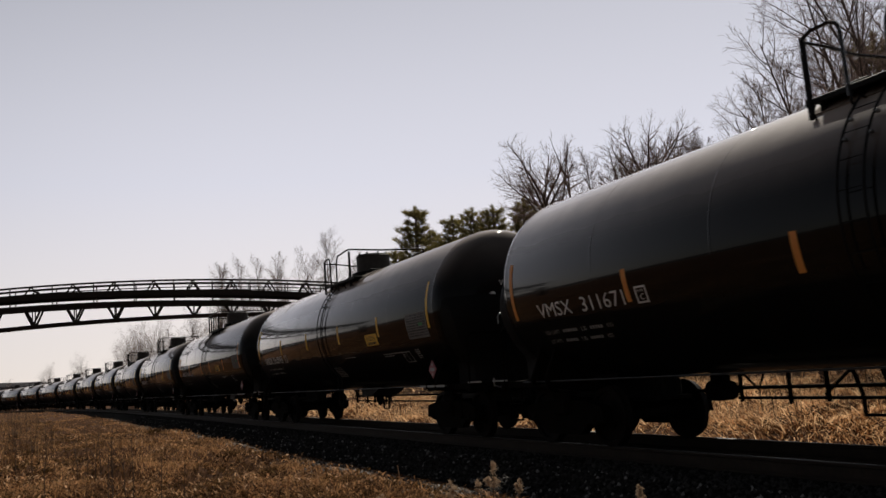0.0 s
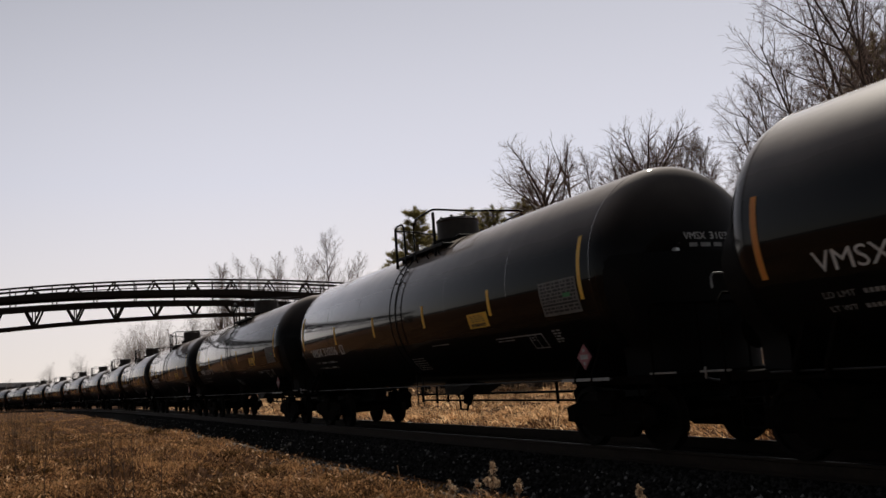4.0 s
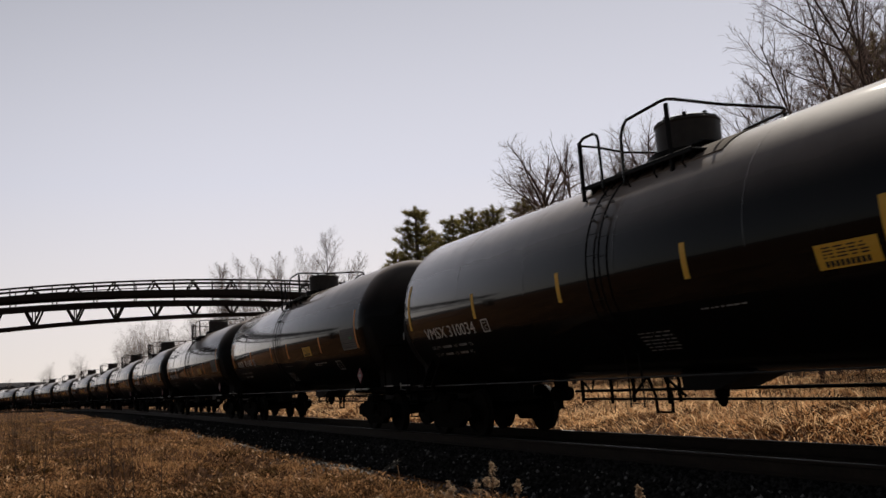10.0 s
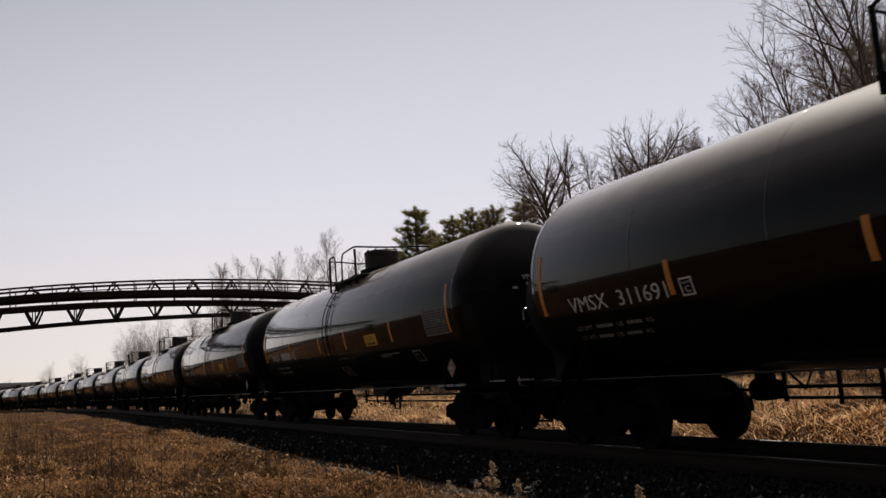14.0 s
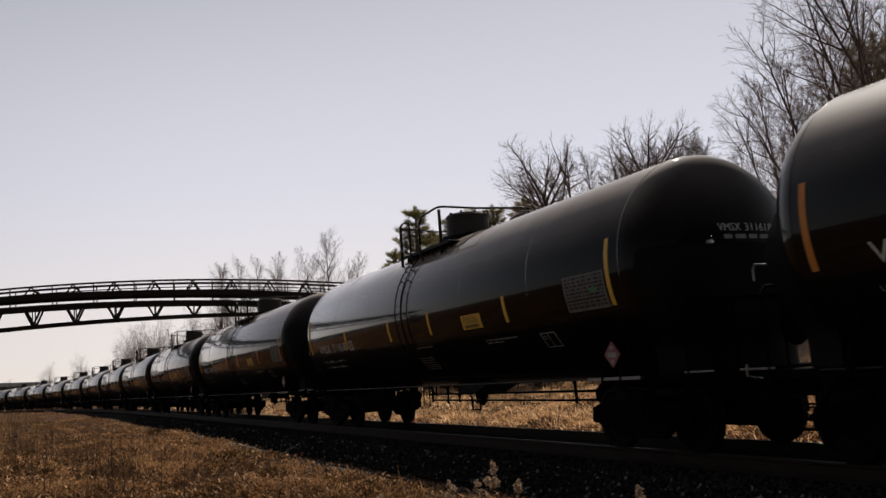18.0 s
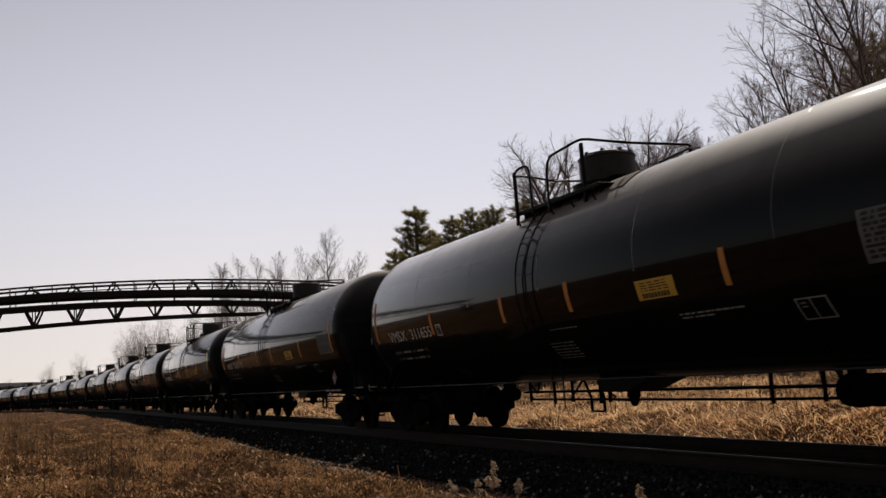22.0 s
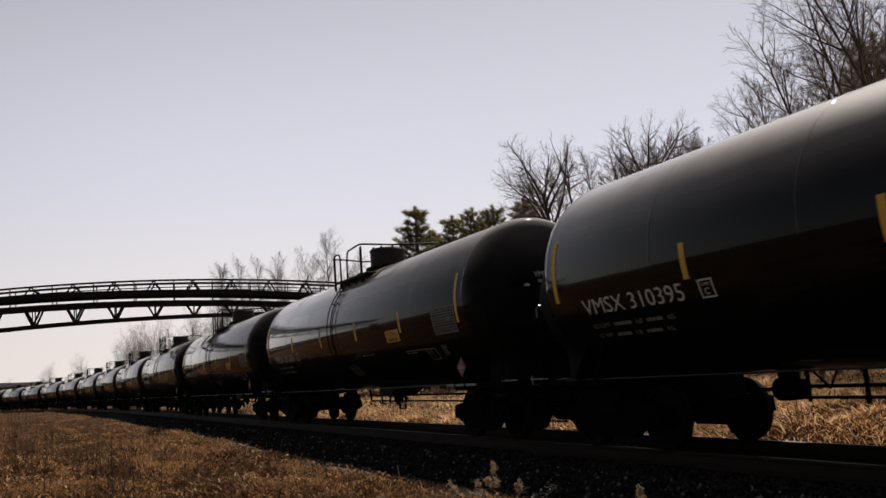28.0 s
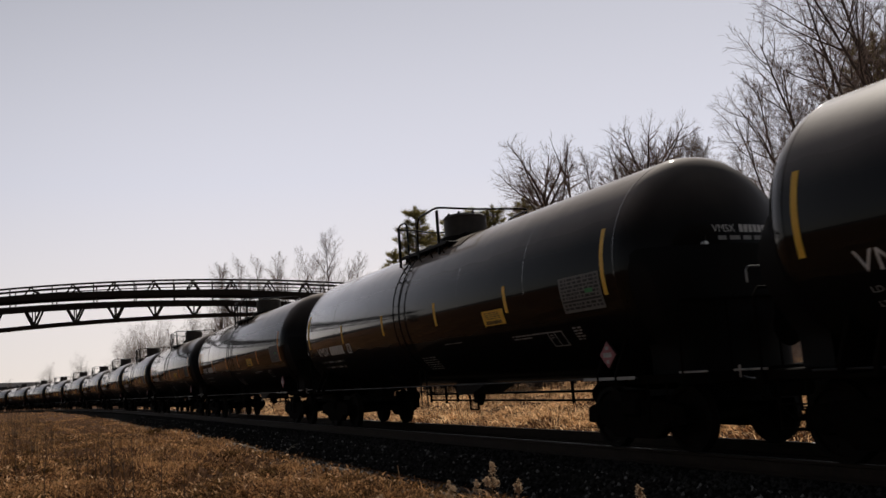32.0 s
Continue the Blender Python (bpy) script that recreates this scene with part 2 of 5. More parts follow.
# ---- mesh building ----
class Build:
    """Collects vertices and faces of one mesh."""

    def __init__(self):
        self.v, self.f, self.smooth = [], [], True

    def add(self, verts, faces):
        k = len(self.v)
        self.v += [tuple(p) for p in verts]
        self.f += [tuple(i + k for i in f) for f in faces]
        return self

    def box(self, c, s, ch=0.0, rot=None):
        """A box about c of size s, with edges chamfered by ch."""
        h = [max(a / 2, 1e-4) for a in s]
        ch = min(ch, min(h) * 0.8)
        vs, fs = [], []
        if ch <= 0:
            vs = [(x * h[0], y * h[1], z * h[2]) for x in (-1, 1) for y in (-1, 1) for z in (-1, 1)]
            fs = [(0, 1, 3, 2), (4, 6, 7, 5), (0, 4, 5, 1), (2, 3, 7, 6), (0, 2, 6, 4), (1, 5, 7, 3)]
        else:
            def idx(x, y, z, a):
                return ((x > 0) * 4 + (y > 0) * 2 + (z > 0)) * 3 + a
            for x in (-1, 1):
                for y in (-1, 1):
                    for z in (-1, 1):
                        for a in range(3):
                            d = [h[i] - (0 if i == a else ch) for i in range(3)]
                            vs.append((x * d[0], y * d[1], z * d[2]))
            for a in range(3):
                b, c2 = (a + 1) % 3, (a + 2) % 3
                for s1 in (-1, 1):
                    q = []
                    for sb, sc in ((-1, -1), (1, -1), (1, 1), (-1, 1)):
                        k = [0, 0, 0]
                        k[a], k[b], k[c2] = s1, sb, sc
                        q.append(idx(*k, a))
                    fs.append(q if s1 > 0 else q[::-1])
                for sb in (-1, 1):
                    for sc in (-1, 1):
                        k1, k2 = [0, 0, 0], [0, 0, 0]
                        k1[a], k1[b], k1[c2] = -1, sb, sc
                        k2[a], k2[b], k2[c2] = 1, sb, sc
                        q = [idx(*k1, b), idx(*k2, b), idx(*k2, c2), idx(*k1, c2)]
                        fs.append(q if sb * sc > 0 else q[::-1])
            for x in (-1, 1):
                for y in (-1, 1):
                    for z in (-1, 1):
                        t = [idx(x, y, z, a) for a in range(3)]
                        fs.append(t if x * y * z > 0 else t[::-1])
        if rot:
            vs = [rot @ Vector(p) for p in vs]
        self.add([(p[0] + c[0], p[1] + c[1], p[2] + c[2]) for p in vs], fs)
        return self

    def tube(self, pts, r, n=8, r_end=None, caps=True):
        """A round bar along pts, tapering to r_end."""
        pts = [Vector(p) for p in pts]
        m = len(pts)
        vs, fs = [], []
        side = None
        for i, p in enumerate(pts):
            d = (pts[min(i + 1, m - 1)] - pts[max(i - 1, 0)]).normalized()
            if side is None:
                side = d.cross(Vector((0, 0, 1)) if abs(d.z) < 0.9 else Vector((1, 0, 0))).normalized()
            side = (side - d * side.dot(d)).normalized()
            up = d.cross(side)
            rr = r if r_end is None else r + (r_end - r) * i / (m - 1)
            for k in range(n):
                a = 2 * math.pi * k / n
                vs.append(p + side * (rr * math.cos(a)) + up * (rr * math.sin(a)))
        for i in range(m - 1):
            for k in range(n):
                a, b = i * n + k, i * n + (k + 1) % n
                fs.append((a, b, b + n, a + n))
        if caps:
            fs.append(tuple(range(n - 1, -1, -1)))
            fs.append(tuple(range((m - 1) * n, m * n)))
        return self.add(vs, fs)

    def beam(self, pts, w, h):
        """A rectangular bar along pts, w wide and h high."""
        pts = [Vector(p) for p in pts]
        m = len(pts)
        vs, fs = [], []
        for i, p in enumerate(pts):
            d = (pts[min(i + 1, m - 1)] - pts[max(i - 1, 0)]).normalized()
            s = d.cross(Vector((0, 0, 1))).normalized() * (w / 2)
            u = s.cross(d).normalized() * (h / 2)
            vs += [p - s - u, p + s - u, p + s + u, p - s + u]
        for i in range(m - 1):
            for k in range(4):
                a, c = i * 4 + k, i * 4 + (k + 1) % 4
                fs.append((a, c, c + 4, a + 4))
        fs += [(3, 2, 1, 0), tuple(range(4 * m - 4, 4 * m))]
        return self.add(vs, fs)

    def lathe(self, prof, n=32, axis="x", c=(0, 0, 0)):
        """Turns a profile of (along, radius) about an axis through c."""
        vs, fs = [], []
        for a, r in prof:
            for k in range(n):
                t = 2 * math.pi * k / n
                p, q = r * math.cos(t), r * math.sin(t)
                w = {"x": (a, p, q), "y": (q, a, p), "z": (p, q, a)}[axis]
                vs.append((w[0] + c[0], w[1] + c[1], w[2] + c[2]))
        for i in range(len(prof) - 1):
            for k in range(n):
                a, b = i * n + k, i * n + (k + 1) % n
                fs.append((a, b, b + n, a + n))
        fs.append(tuple(range(n - 1, -1, -1)))
        k = (len(prof) - 1) * n
        fs.append(tuple(range(k, k + n)))
        return self.add(vs, fs)

    def plate(self, outline, d, axis="y", at=0.0):
        """A plate with the outline (two coordinates), d thick."""
        n = len(outline)

        def put(a, b, t):
            return {"y": (a, t, b), "x": (t, a, b), "z": (a, b, t)}[axis]
        vs = [put(a, b, at - d / 2) for a, b in outline] + [put(a, b, at + d / 2) for a, b in outline]
        fs = [tuple(range(n)), tuple(range(2 * n - 1, n - 1, -1))]
        fs += [(i, n + i, n + (i + 1) % n, (i + 1) % n) for i in range(n)]
        return self.add(vs, fs)

    def mesh(self, name, mat, smooth=False, angle=35):
        me = bpy.data.meshes.new(name)
        me.from_pydata(self.v, [], self.f)
        bm = bmesh.new()
        bm.from_mesh(me)
        bmesh.ops.recalc_face_normals(bm, faces=bm.faces)
        if smooth:
            for f in bm.faces:
                f.smooth = True
            for e in bm.edges:
                if len(e.link_faces) == 2 and e.calc_face_angle() > radians(angle):
                    e.smooth = False
        bm.to_mesh(me)
        bm.free()
        me.materials.append(mat)
        return me


def part(name, mesh, parent, label="", m=None):
    ob = new(name, mesh)
    ob.parent = parent
    if m is not None:
        ob.matrix_basis = m
    if label:
        ob["label"] = label
    return ob


def big_mesh(name, verts, loops, sizes, mat, smooth=False):
    """A mesh from flat arrays of vertices, corner indices and face sizes."""
    me = bpy.data.meshes.new(name)
    verts, loops, sizes = np.asarray(verts, np.float32), np.asarray(loops, np.int32), np.asarray(sizes, np.int32)
    me.vertices.add(len(verts))
    me.vertices.foreach_set("co", verts.ravel())
    me.loops.add(len(loops))
    me.loops.foreach_set("vertex_index", loops)
    me.polygons.add(len(sizes))
    me.polygons.foreach_set("loop_start", np.concatenate([[0], np.cumsum(sizes)[:-1]]).astype(np.int32))
    me.update(calc_edges=True)
    me.validate()
    if smooth:
        me.polygons.foreach_set("use_smooth", np.ones(len(me.polygons), bool))
    me.materials.append(mat)
    return me


# ---- the line of the track ----
K0, K1, BEND = -0.0000963, 0.00197, 81.8
_S = np.arange(-150.0, 1000.0, 0.5)
_TH = K0 * _S + K1 * np.logaddexp(0, (_S - BEND) / 15) * 15
_i0 = int(np.argmin(abs(_S)))
_X = np.concatenate([[0], np.cumsum(0.25 * (np.cos(_TH[1:]) + np.cos(_TH[:-1])))])
_Y = np.concatenate([[0], np.cumsum(0.25 * (np.sin(_TH[1:]) + np.sin(_TH[:-1])))])
_X, _Y = _X - _X[_i0], _Y - _Y[_i0]


def on_track(s, lat=0.0):
    """x, y and heading at the way s along the track, lat metres to its side."""
    x, y, th = np.interp(s, _S, _X), np.interp(s, _S, _Y), np.interp(s, _S, _TH)
    return x - np.sin(th) * lat, y + np.cos(th) * lat, th


def side_of(x, y):
    """How far the points lie to the side of the track (only near it is it exact)."""
    x, y = np.asarray(x, float), np.asarray(y, float)
    s = np.clip(x, -149, 600)
    for _ in range(4):
        px, py, th = on_track(s)
        s = np.clip(s + (x - px) * np.cos(th) + (y - py) * np.sin(th), -149, 600)
    px, py, th = on_track(s)
    return -(x - px) * np.sin(th) + (y - py) * np.cos(th)


def ripple(x, y):
    humps = 0.055 * np.sin(1.9 * x + 1.2 * np.sin(0.9 * y)) * np.sin(2.2 * y + 0.8 * np.sin(0.7 * x) + 0.5)
    return humps + (0.05 * np.sin(1.3 * x + 0.9 * np.sin(0.8 * y)) * np.sin(1.6 * y - 0.4 * x + 1) + 0.06 * np.sin(0.9 * x + 0.4 * y) * np.sin(0.7 * y - 0.2 * x + 1) + 0.10 * np.sin(0.21 * x + 2) * np.sin(0.33 * y)
            + 0.03 * np.sin(2.3 * x + 1.1 * y) * np.cos(1.9 * y - 0.8 * x))


def ground_z(x, y):
    """The height of the ground: track bed, shallow ditches, uneven fields."""
    a = side_of(x, y)
    b = abs(a)
    lumps = 0.10 * np.sin(1.5 * x + 1.1 * np.sin(1.3 * y)) * np.sin(1.8 * y + 0.9 * np.sin(0.8 * x)) * np.clip((-a - 4.2) / 1.5, 0, 1)
    field = -0.18 + lumps + 2.1 * ripple(x, y) * np.clip((b - 3.5) / 2, 0, 1) + 0.25 * np.clip((a - 7.5) / 4, 0, 1)
    ditch = -0.5 - 0.1 * np.clip((b - 2.2), 0, 1)
    return np.where(b < 2.6, ditch, ditch + (field - ditch) * np.clip((b - 2.8) / 1.4, 0, 1) ** 0.8)


# ---- ground, track bed, rails ----
def make_ground():
    near = np.concatenate([-np.geomspace(30, 2500, 14)[::-1], np.arange(-28, -18, 0.7), np.arange(-18, -3, 0.35), np.arange(-3, 3, 0.6), np.arange(3, 13, 0.25), np.arange(13, 40, 0.8), np.geomspace(40, 2500, 18)])
    along = np.concatenate([-np.geomspace(40, 2500, 10)[::-1], np.arange(-38, 4, 1.0), np.arange(4, 44, 0.3), np.arange(44, 60, 0.8), np.arange(60, 320, 3.0), np.geomspace(320, 3500, 16)])
    X, Y = np.meshgrid(along, near, indexing="ij")
    Z = ground_z(X, Y)
    n, m = X.shape
    v = np.stack([X, Y, Z], -1).reshape(-1, 3)
    i, j = np.meshgrid(np.arange(n - 1), np.arange(m - 1), indexing="ij")
    k = (i * m + j).ravel()
    loops = np.stack([k, k + m, k + m + 1, k + 1], -1).ravel()
    ob = new("ground", big_mesh("ground", v, loops, np.full(len(k), 4), M_GROUND, True))
    tagged(ob, "uneven field of matted dry tan grass", "ground", kind="structure")


def strip(profile, s0, s1, step):
    """Sweeps a closed profile of (lat, z) along the track."""
    s = np.arange(s0, s1 + step, step)
    b = Build()
    n = len(profile)
    vs, fs = [], []
    for q in s:
        for lat, z in profile:
            x, y, _ = on_track(q, lat)
            vs.append((x, y, z))
    for i in range(len(s) - 1):
        for k in range(n):
            a, c = i * n + k, i * n + (k + 1) % n
            fs.append((a, c, c + n, a + n))
    fs.append(tuple(range(n)))
    fs.append(tuple(range((len(s) - 1) * n, len(s) * n)))
    return b.add(vs, fs)


def make_track():
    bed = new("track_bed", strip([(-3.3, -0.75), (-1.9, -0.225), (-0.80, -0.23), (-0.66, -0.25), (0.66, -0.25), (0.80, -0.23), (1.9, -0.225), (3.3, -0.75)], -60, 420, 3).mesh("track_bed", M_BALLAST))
    tagged(bed, "bed of crushed grey stone under the track, darkened for the train's shade", "ballast", kind="structure")
    prof = [(0.070, -0.209), (0.070, -0.190), (0.012, -0.165), (0.010, -0.045), (0.036, -0.032), (0.036, -0.006),
            (0.028, 0.0), (-0.028, 0.0), (-0.036, -0.006), (-0.036, -0.032), (-0.010, -0.045), (-0.012, -0.165), (-0.070, -0.190), (-0.070, -0.209)]
    for lat in (0.755, -0.755):
        rail = new("rail", strip([(lat + a, z - 0.003) for a, z in prof], -60, 420, 2).mesh("rail", M_RAIL))
        tagged(rail, "rusty steel rail spiked to wooden ties", "rail", "running rails", "structure")
        part("rail_head", strip([(lat + 0.03, -0.005), (lat + 0.026, 0.001), (lat - 0.026, 0.001), (lat - 0.03, -0.005)], -60, 420, 2).mesh("rail_head", M_HEAD), rail, "polished running surface")
    return bed


make_ground()
TRACK_BED = make_track()


# ---- tank cars ----
R, ZC, HALF, HEAD = 1.605, 2.626, 7.575, 0.78
PITCH_OF_CARS, SPEED = 18.25, 10.465


def skin(u, phi, off=0.004):
    """A point on the camera-side skin of the tank: u metres from the leading seam, phi degrees above the middle."""
    a = radians(phi)
    return (u - HALF, (R + off) * math.cos(a), ZC + (R + off) * math.sin(a))


def patch(b, u0, u1, p0, p1, off=0.004, deep=0.004, shear=0.0):
    """A thin curved plate on the skin. shear: metres by which its lower edge is shifted."""
    nu, npn = max(1, int(abs(u1 - u0) / 0.6)), max(1, int(abs(p1 - p0) / 3))
    top = [skin(u0 + (u1 - u0) * i / nu + shear * j / npn, p0 + (p1 - p0) * j / npn, off) for i in range(nu + 1) for j in range(npn + 1)]
    low = [skin(u0 + (u1 - u0) * i / nu + shear * j / npn, p0 + (p1 - p0) * j / npn, off - deep) for i in range(nu + 1) for j in range(npn + 1)]
    k, m = len(top), npn + 1
    fs = []
    for i in range(nu):
        for j in range(npn):
            q = (i * m + j, (i + 1) * m + j, (i + 1) * m + j + 1, i * m + j + 1)
            fs += [q, tuple(k + t for t in q[::-1])]
    rim = [i * m for i in range(nu + 1)] + [nu * m + j for j in range(1, npn + 1)] + [i * m + npn for i in range(nu - 1, -1, -1)] + [j for j in range(npn - 1, 0, -1)]
    for a, c in zip(rim, rim[1:] + rim[:1]):
        fs.append((a, c, c + k, a + k))
    b.add(top + low, fs)
    return b


def letters(body):
    """The flat mesh of a word: points scaled to a box one wide and one high, and faces."""
    cu = bpy.data.curves.new("word", "FONT")
    cu.body, cu.resolution_u, cu.offset = body, 3, 0.0
    ob = new("word", cu)
    dg = bpy.context.evaluated_depsgraph_get()
    me = bpy.data.meshes.new_from_object(ob.evaluated_get(dg))
    v = np.array([p.co[:2] for p in me.vertices])
    f = [tuple(p.vertices) for p in me.polygons]
    bpy.data.objects.remove(ob)
    bpy.data.curves.remove(cu)
    bpy.data.meshes.remove(me)
    v = (v - v.min(0)) / (v.max(0) - v.min(0))
    return v, f


def word_on_skin(body, u0, u1, p_low, p_high, off=0.005):
    v, f = letters(body)
    return Build().add([skin(u0 + (u1 - u0) * x, p_low + (p_high - p_low) * y, off) for x, y in v], f)


def rows_of_bars(b, u0, u1, p0, p1, rows, seed, off=0.005, fill=0.6):
    """Lines of small print as bars."""
    rnd = random.Random(seed)
    step = (p1 - p0) / rows
    for i in range(rows):
        u = u0
        while u > u1 + 0.05:
            w = rnd.uniform(0.035, 0.14)
            patch(b, u, max(u - w, u1), p0 + step * (i + 0.5 - fill / 2), p0 + step * (i + 0.5 + fill / 2), off, 0.001)
            u -= w + rnd.uniform(0.02, 0.05)
    return b


def tank_meshes():
    """All the meshes of a tank car, built once."""
    d = {}
    prof = []
    for i in range(9):
        a = math.pi / 2 * i / 8
        prof.append((-HALF - HEAD * math.cos(a), max(0.02, R * math.sin(a))))
    for i in range(9):
        a = math.pi / 2 * (1 - i / 8)
        prof.append((HALF + HEAD * math.cos(a), max(0.02, R * math.sin(a))))
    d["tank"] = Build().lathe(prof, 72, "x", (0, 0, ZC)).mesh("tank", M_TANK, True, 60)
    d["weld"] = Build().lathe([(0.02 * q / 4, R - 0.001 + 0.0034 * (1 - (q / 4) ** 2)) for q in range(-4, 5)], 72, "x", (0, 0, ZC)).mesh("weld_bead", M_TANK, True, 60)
    top = ZC + R
    d["housing"] = Build().lathe([(top - 0.12, 0.48), (4.71, 0.48), (4.725, 0.495), (4.75, 0.495), (4.765, 0.46), (4.77, 0.1)], 28, "z").mesh("manway_housing", M_HOUSING, True)
    lid = Build().lathe([(4.765, 0.46), (4.785, 0.46), (4.80, 0.42), (4.805, 0.05)], 28, "z")
    for k in range(8):
        a = 2 * math.pi * k / 8
        lid.box((0.40 * math.cos(a), 0.40 * math.sin(a), 4.815), (0.06, 0.05, 0.05), 0.01)
    d["lid"] = lid.mesh("lid", M_STEEL, True)
    vb = Build()
    vb.lathe([(top - 0.1, 0.13), (top + 0.05, 0.13), (top + 0.06, 0.09), (top + 0.11, 0.08), (top + 0.12, 0.02)], 16, "z", (-0.75, -0.3, 0))
    d["valve"] = vb.mesh("relief_valve", M_STEEL, True)
    fl = Build().lathe([(top - 0.06, 0.62), (top + 0.05, 0.62), (top + 0.055, 0.5)], 28, "z")
    d["flange"] = fl.mesh("manway_flange", M_STEEL, True)
    # walkway beside the manway, with its brackets
    wk = Build()
    wk.box((-0.02, 0.95, 4.00), (2.54, 0.34, 0.03), 0.008)
    wk.box((-0.02, 1.13, 3.985), (2.58, 0.03, 0.07), 0.008)
    for x in (-1.15, -0.55, 0.05, 0.65, 1.15):
        wk.tube([(x, 1.13, 3.96), (x, 1.17, 3.84), (x, 1.12, 3.76)], 0.016, 6)
        wk.box((x, 0.98, 3.92), (0.05, 0.10, 0.16), 0.01)
    d["walkway"] = wk.mesh("walkway", M_STEEL)
    wx = Build()
    wx.box((0, 0, 4.255), (0.26, 0.96, 0.03), 0.008)
    wx.box((0, 0.42, 4.16), (0.05, 0.05, 0.27), 0.01)
    wx.box((0, -0.42, 4.16), (0.05, 0.05, 0.27), 0.01)
    sd = Build()
    arcs = [radians(50 + 5 * i) for i in range(17)]
    ring = [(R + 0.016, a) for a in arcs] + [(R - 0.01, a) for a in arcs[::-1]]
    vs = [(x, r * math.cos(a), ZC + r * math.sin(a)) for x in (-1.75, 1.3) for r, a in ring]
    k = len(ring)
    fs = [(i, (i + 1) % k, k + (i + 1) % k, k + i) for i in range(k)]
    for e in (0, k):
        fs += [(e + i, e + i + 1, e + k - 2 - i, e + k - 1 - i) for i in range(16)]
    sd.add(vs, fs)
    d["saddle"] = sd.mesh("saddle_plate", M_SADDLE)
    d["crosswalk"] = wx.mesh("crosswalk", M_STEEL)

    def arc(p, q, bow, n=5):
        p, q, bow = Vector(p), Vector(q), Vector(bow)
        return [p.lerp(q, t / n) + bow * (4 * (t / n) * (1 - t / n)) for t in range(n + 1)]
    rz = 4.74
    r1 = Build()   # hoop beside the ladder, toward the trailing end
    r1.tube([(1.2, 1.14, 3.83), (1.2, 1.14, rz - 0.08), (1.17, 1.14, rz - 0.01), (1.08, 1.14, rz + 0.03), (0.82, 1.14, rz + 0.03), (0.73, 1.14, rz - 0.02), (0.70, 1.14, rz - 0.1), (0.68, 1.14, 3.9)], 0.024, 8)
    d["rail_hoop"] = r1.mesh("rail_hoop", M_RAILING, True)
    r2 = Build()
    r2.tube([(0.16, 1.14, 3.85), (0.14, 1.14, rz - 0.22), (0.08, 1.14, rz - 0.08), (-0.02, 1.14, rz + 0.0), (-0.78, 1.14, rz + 0.04), (-0.87, 1.10, rz + 0.05), (-0.90, 1.0, rz + 0.05),
             (-0.90, 0.2, rz + 0.03), (-0.90, -1.0, rz + 0.05), (-0.87, -1.10, rz + 0.04), (-0.78, -1.14, rz + 0.02), (0.0, -1.14, rz - 0.02), (0.08, -1.14, rz - 0.1), (0.14, -1.14, rz - 0.25), (0.16, -1.14, 3.85)], 0.024, 8)
    d["rail_loop"] = r2.mesh("guard_rail", M_RAILING, True)
    r3 = Build()
    r3.tube([(1.2, 1.14, rz - 0.06), (1.2, 0.8, rz - 0.07), (1.2, 0.3, rz - 0.13), (1.2, -0.7, rz - 0.1), (1.2, -1.14, rz - 0.06), (1.2, -1.14, 3.83)], 0.02, 8)
    d["rail_end"] = r3.mesh("end_guard_rail", M_RAILING, True)
    d["post"] = Build().box((0, 0, 0.46), (0.055, 0.055, 0.95), 0.008).mesh("rail_post", M_STEEL)
    # ladder that follows the side of the tank
    for side, u in (("ladder_rail", 7.82), ("ladder_rail_b", 8.14)):
        pts = [skin(u, p, 0.07) for p in range(48, -52, -5)]
        pts = [skin(u, 50, -0.02)] + pts + [(u - HALF, 1.12, 1.15), (u - HALF, 1.12, 0.62)]
        d[side] = Build().tube(pts, 0.014, 6).mesh("ladder_rail", M_STEEL, True)
    d["rung"] = Build().tube([(-0.16, 0, 0), (0.16, 0, 0)], 0.0055, 6).mesh("rung", M_STEEL, True)
    d["bracket"] = Build().box((0, 0, 0), (0.05, 0.07, 0.04), 0.01).mesh("ladder_bracket", M_CHROME)
    # side safety rail, brake rigging and brackets below the tank
    sr = Build().tube([(-7.6, 1.40, 1.06), (7.6, 1.40, 1.06)], 0.013, 8)
    d["side_rail"] = sr.mesh("side_rail", M_SILL, True)
    d["brake_pipe"] = Build().tube([(-5.6, -1.25, 0.74), (5.6, -1.25, 0.74)], 0.028, 8).mesh("brake_pipe", M_CAST, True)
    d["brake_rod"] = Build().tube([(-5.4, -1.25, 0.58), (-1.5, -1.2, 0.56), (5.4, -1.25, 0.58)], 0.024, 8).mesh("brake_rod", M_CAST, True)
    d["hanger"] = Build().box((0, 0, 0), (0.06, 0.05, 0.62), 0.006).mesh("pipe_hanger", M_CAST)
    st = Build()
    for x in (-0.24, 0.24):
        st.tube([(x, -1.18, 1.06), (x * 0.95, -1.34, 0.62), (x * 0.9, -1.34, 0.32)], 0.032, 6)
    st.tube([(-0.22, -1.34, 0.33), (0.22, -1.34, 0.33)], 0.022, 6)
    st.tube([(0.24, -1.2, 0.98), (0.75, -1.22, 0.62)], 0.026, 6)
    st.tube([(-0.24, -1.2, 0.98), (-0.75, -1.22, 0.62)], 0.026, 6)
    d["step"] = st.mesh("ladder_step", M_CAST, True)
    d["rod_brace"] = Build().tube([(-0.3, 0, 1.08), (0.0, -0.1, 0.72), (0.32, 0, 1.08)], 0.022, 6).mesh("rod_brace", M_CAST, True)
    sk = Build()
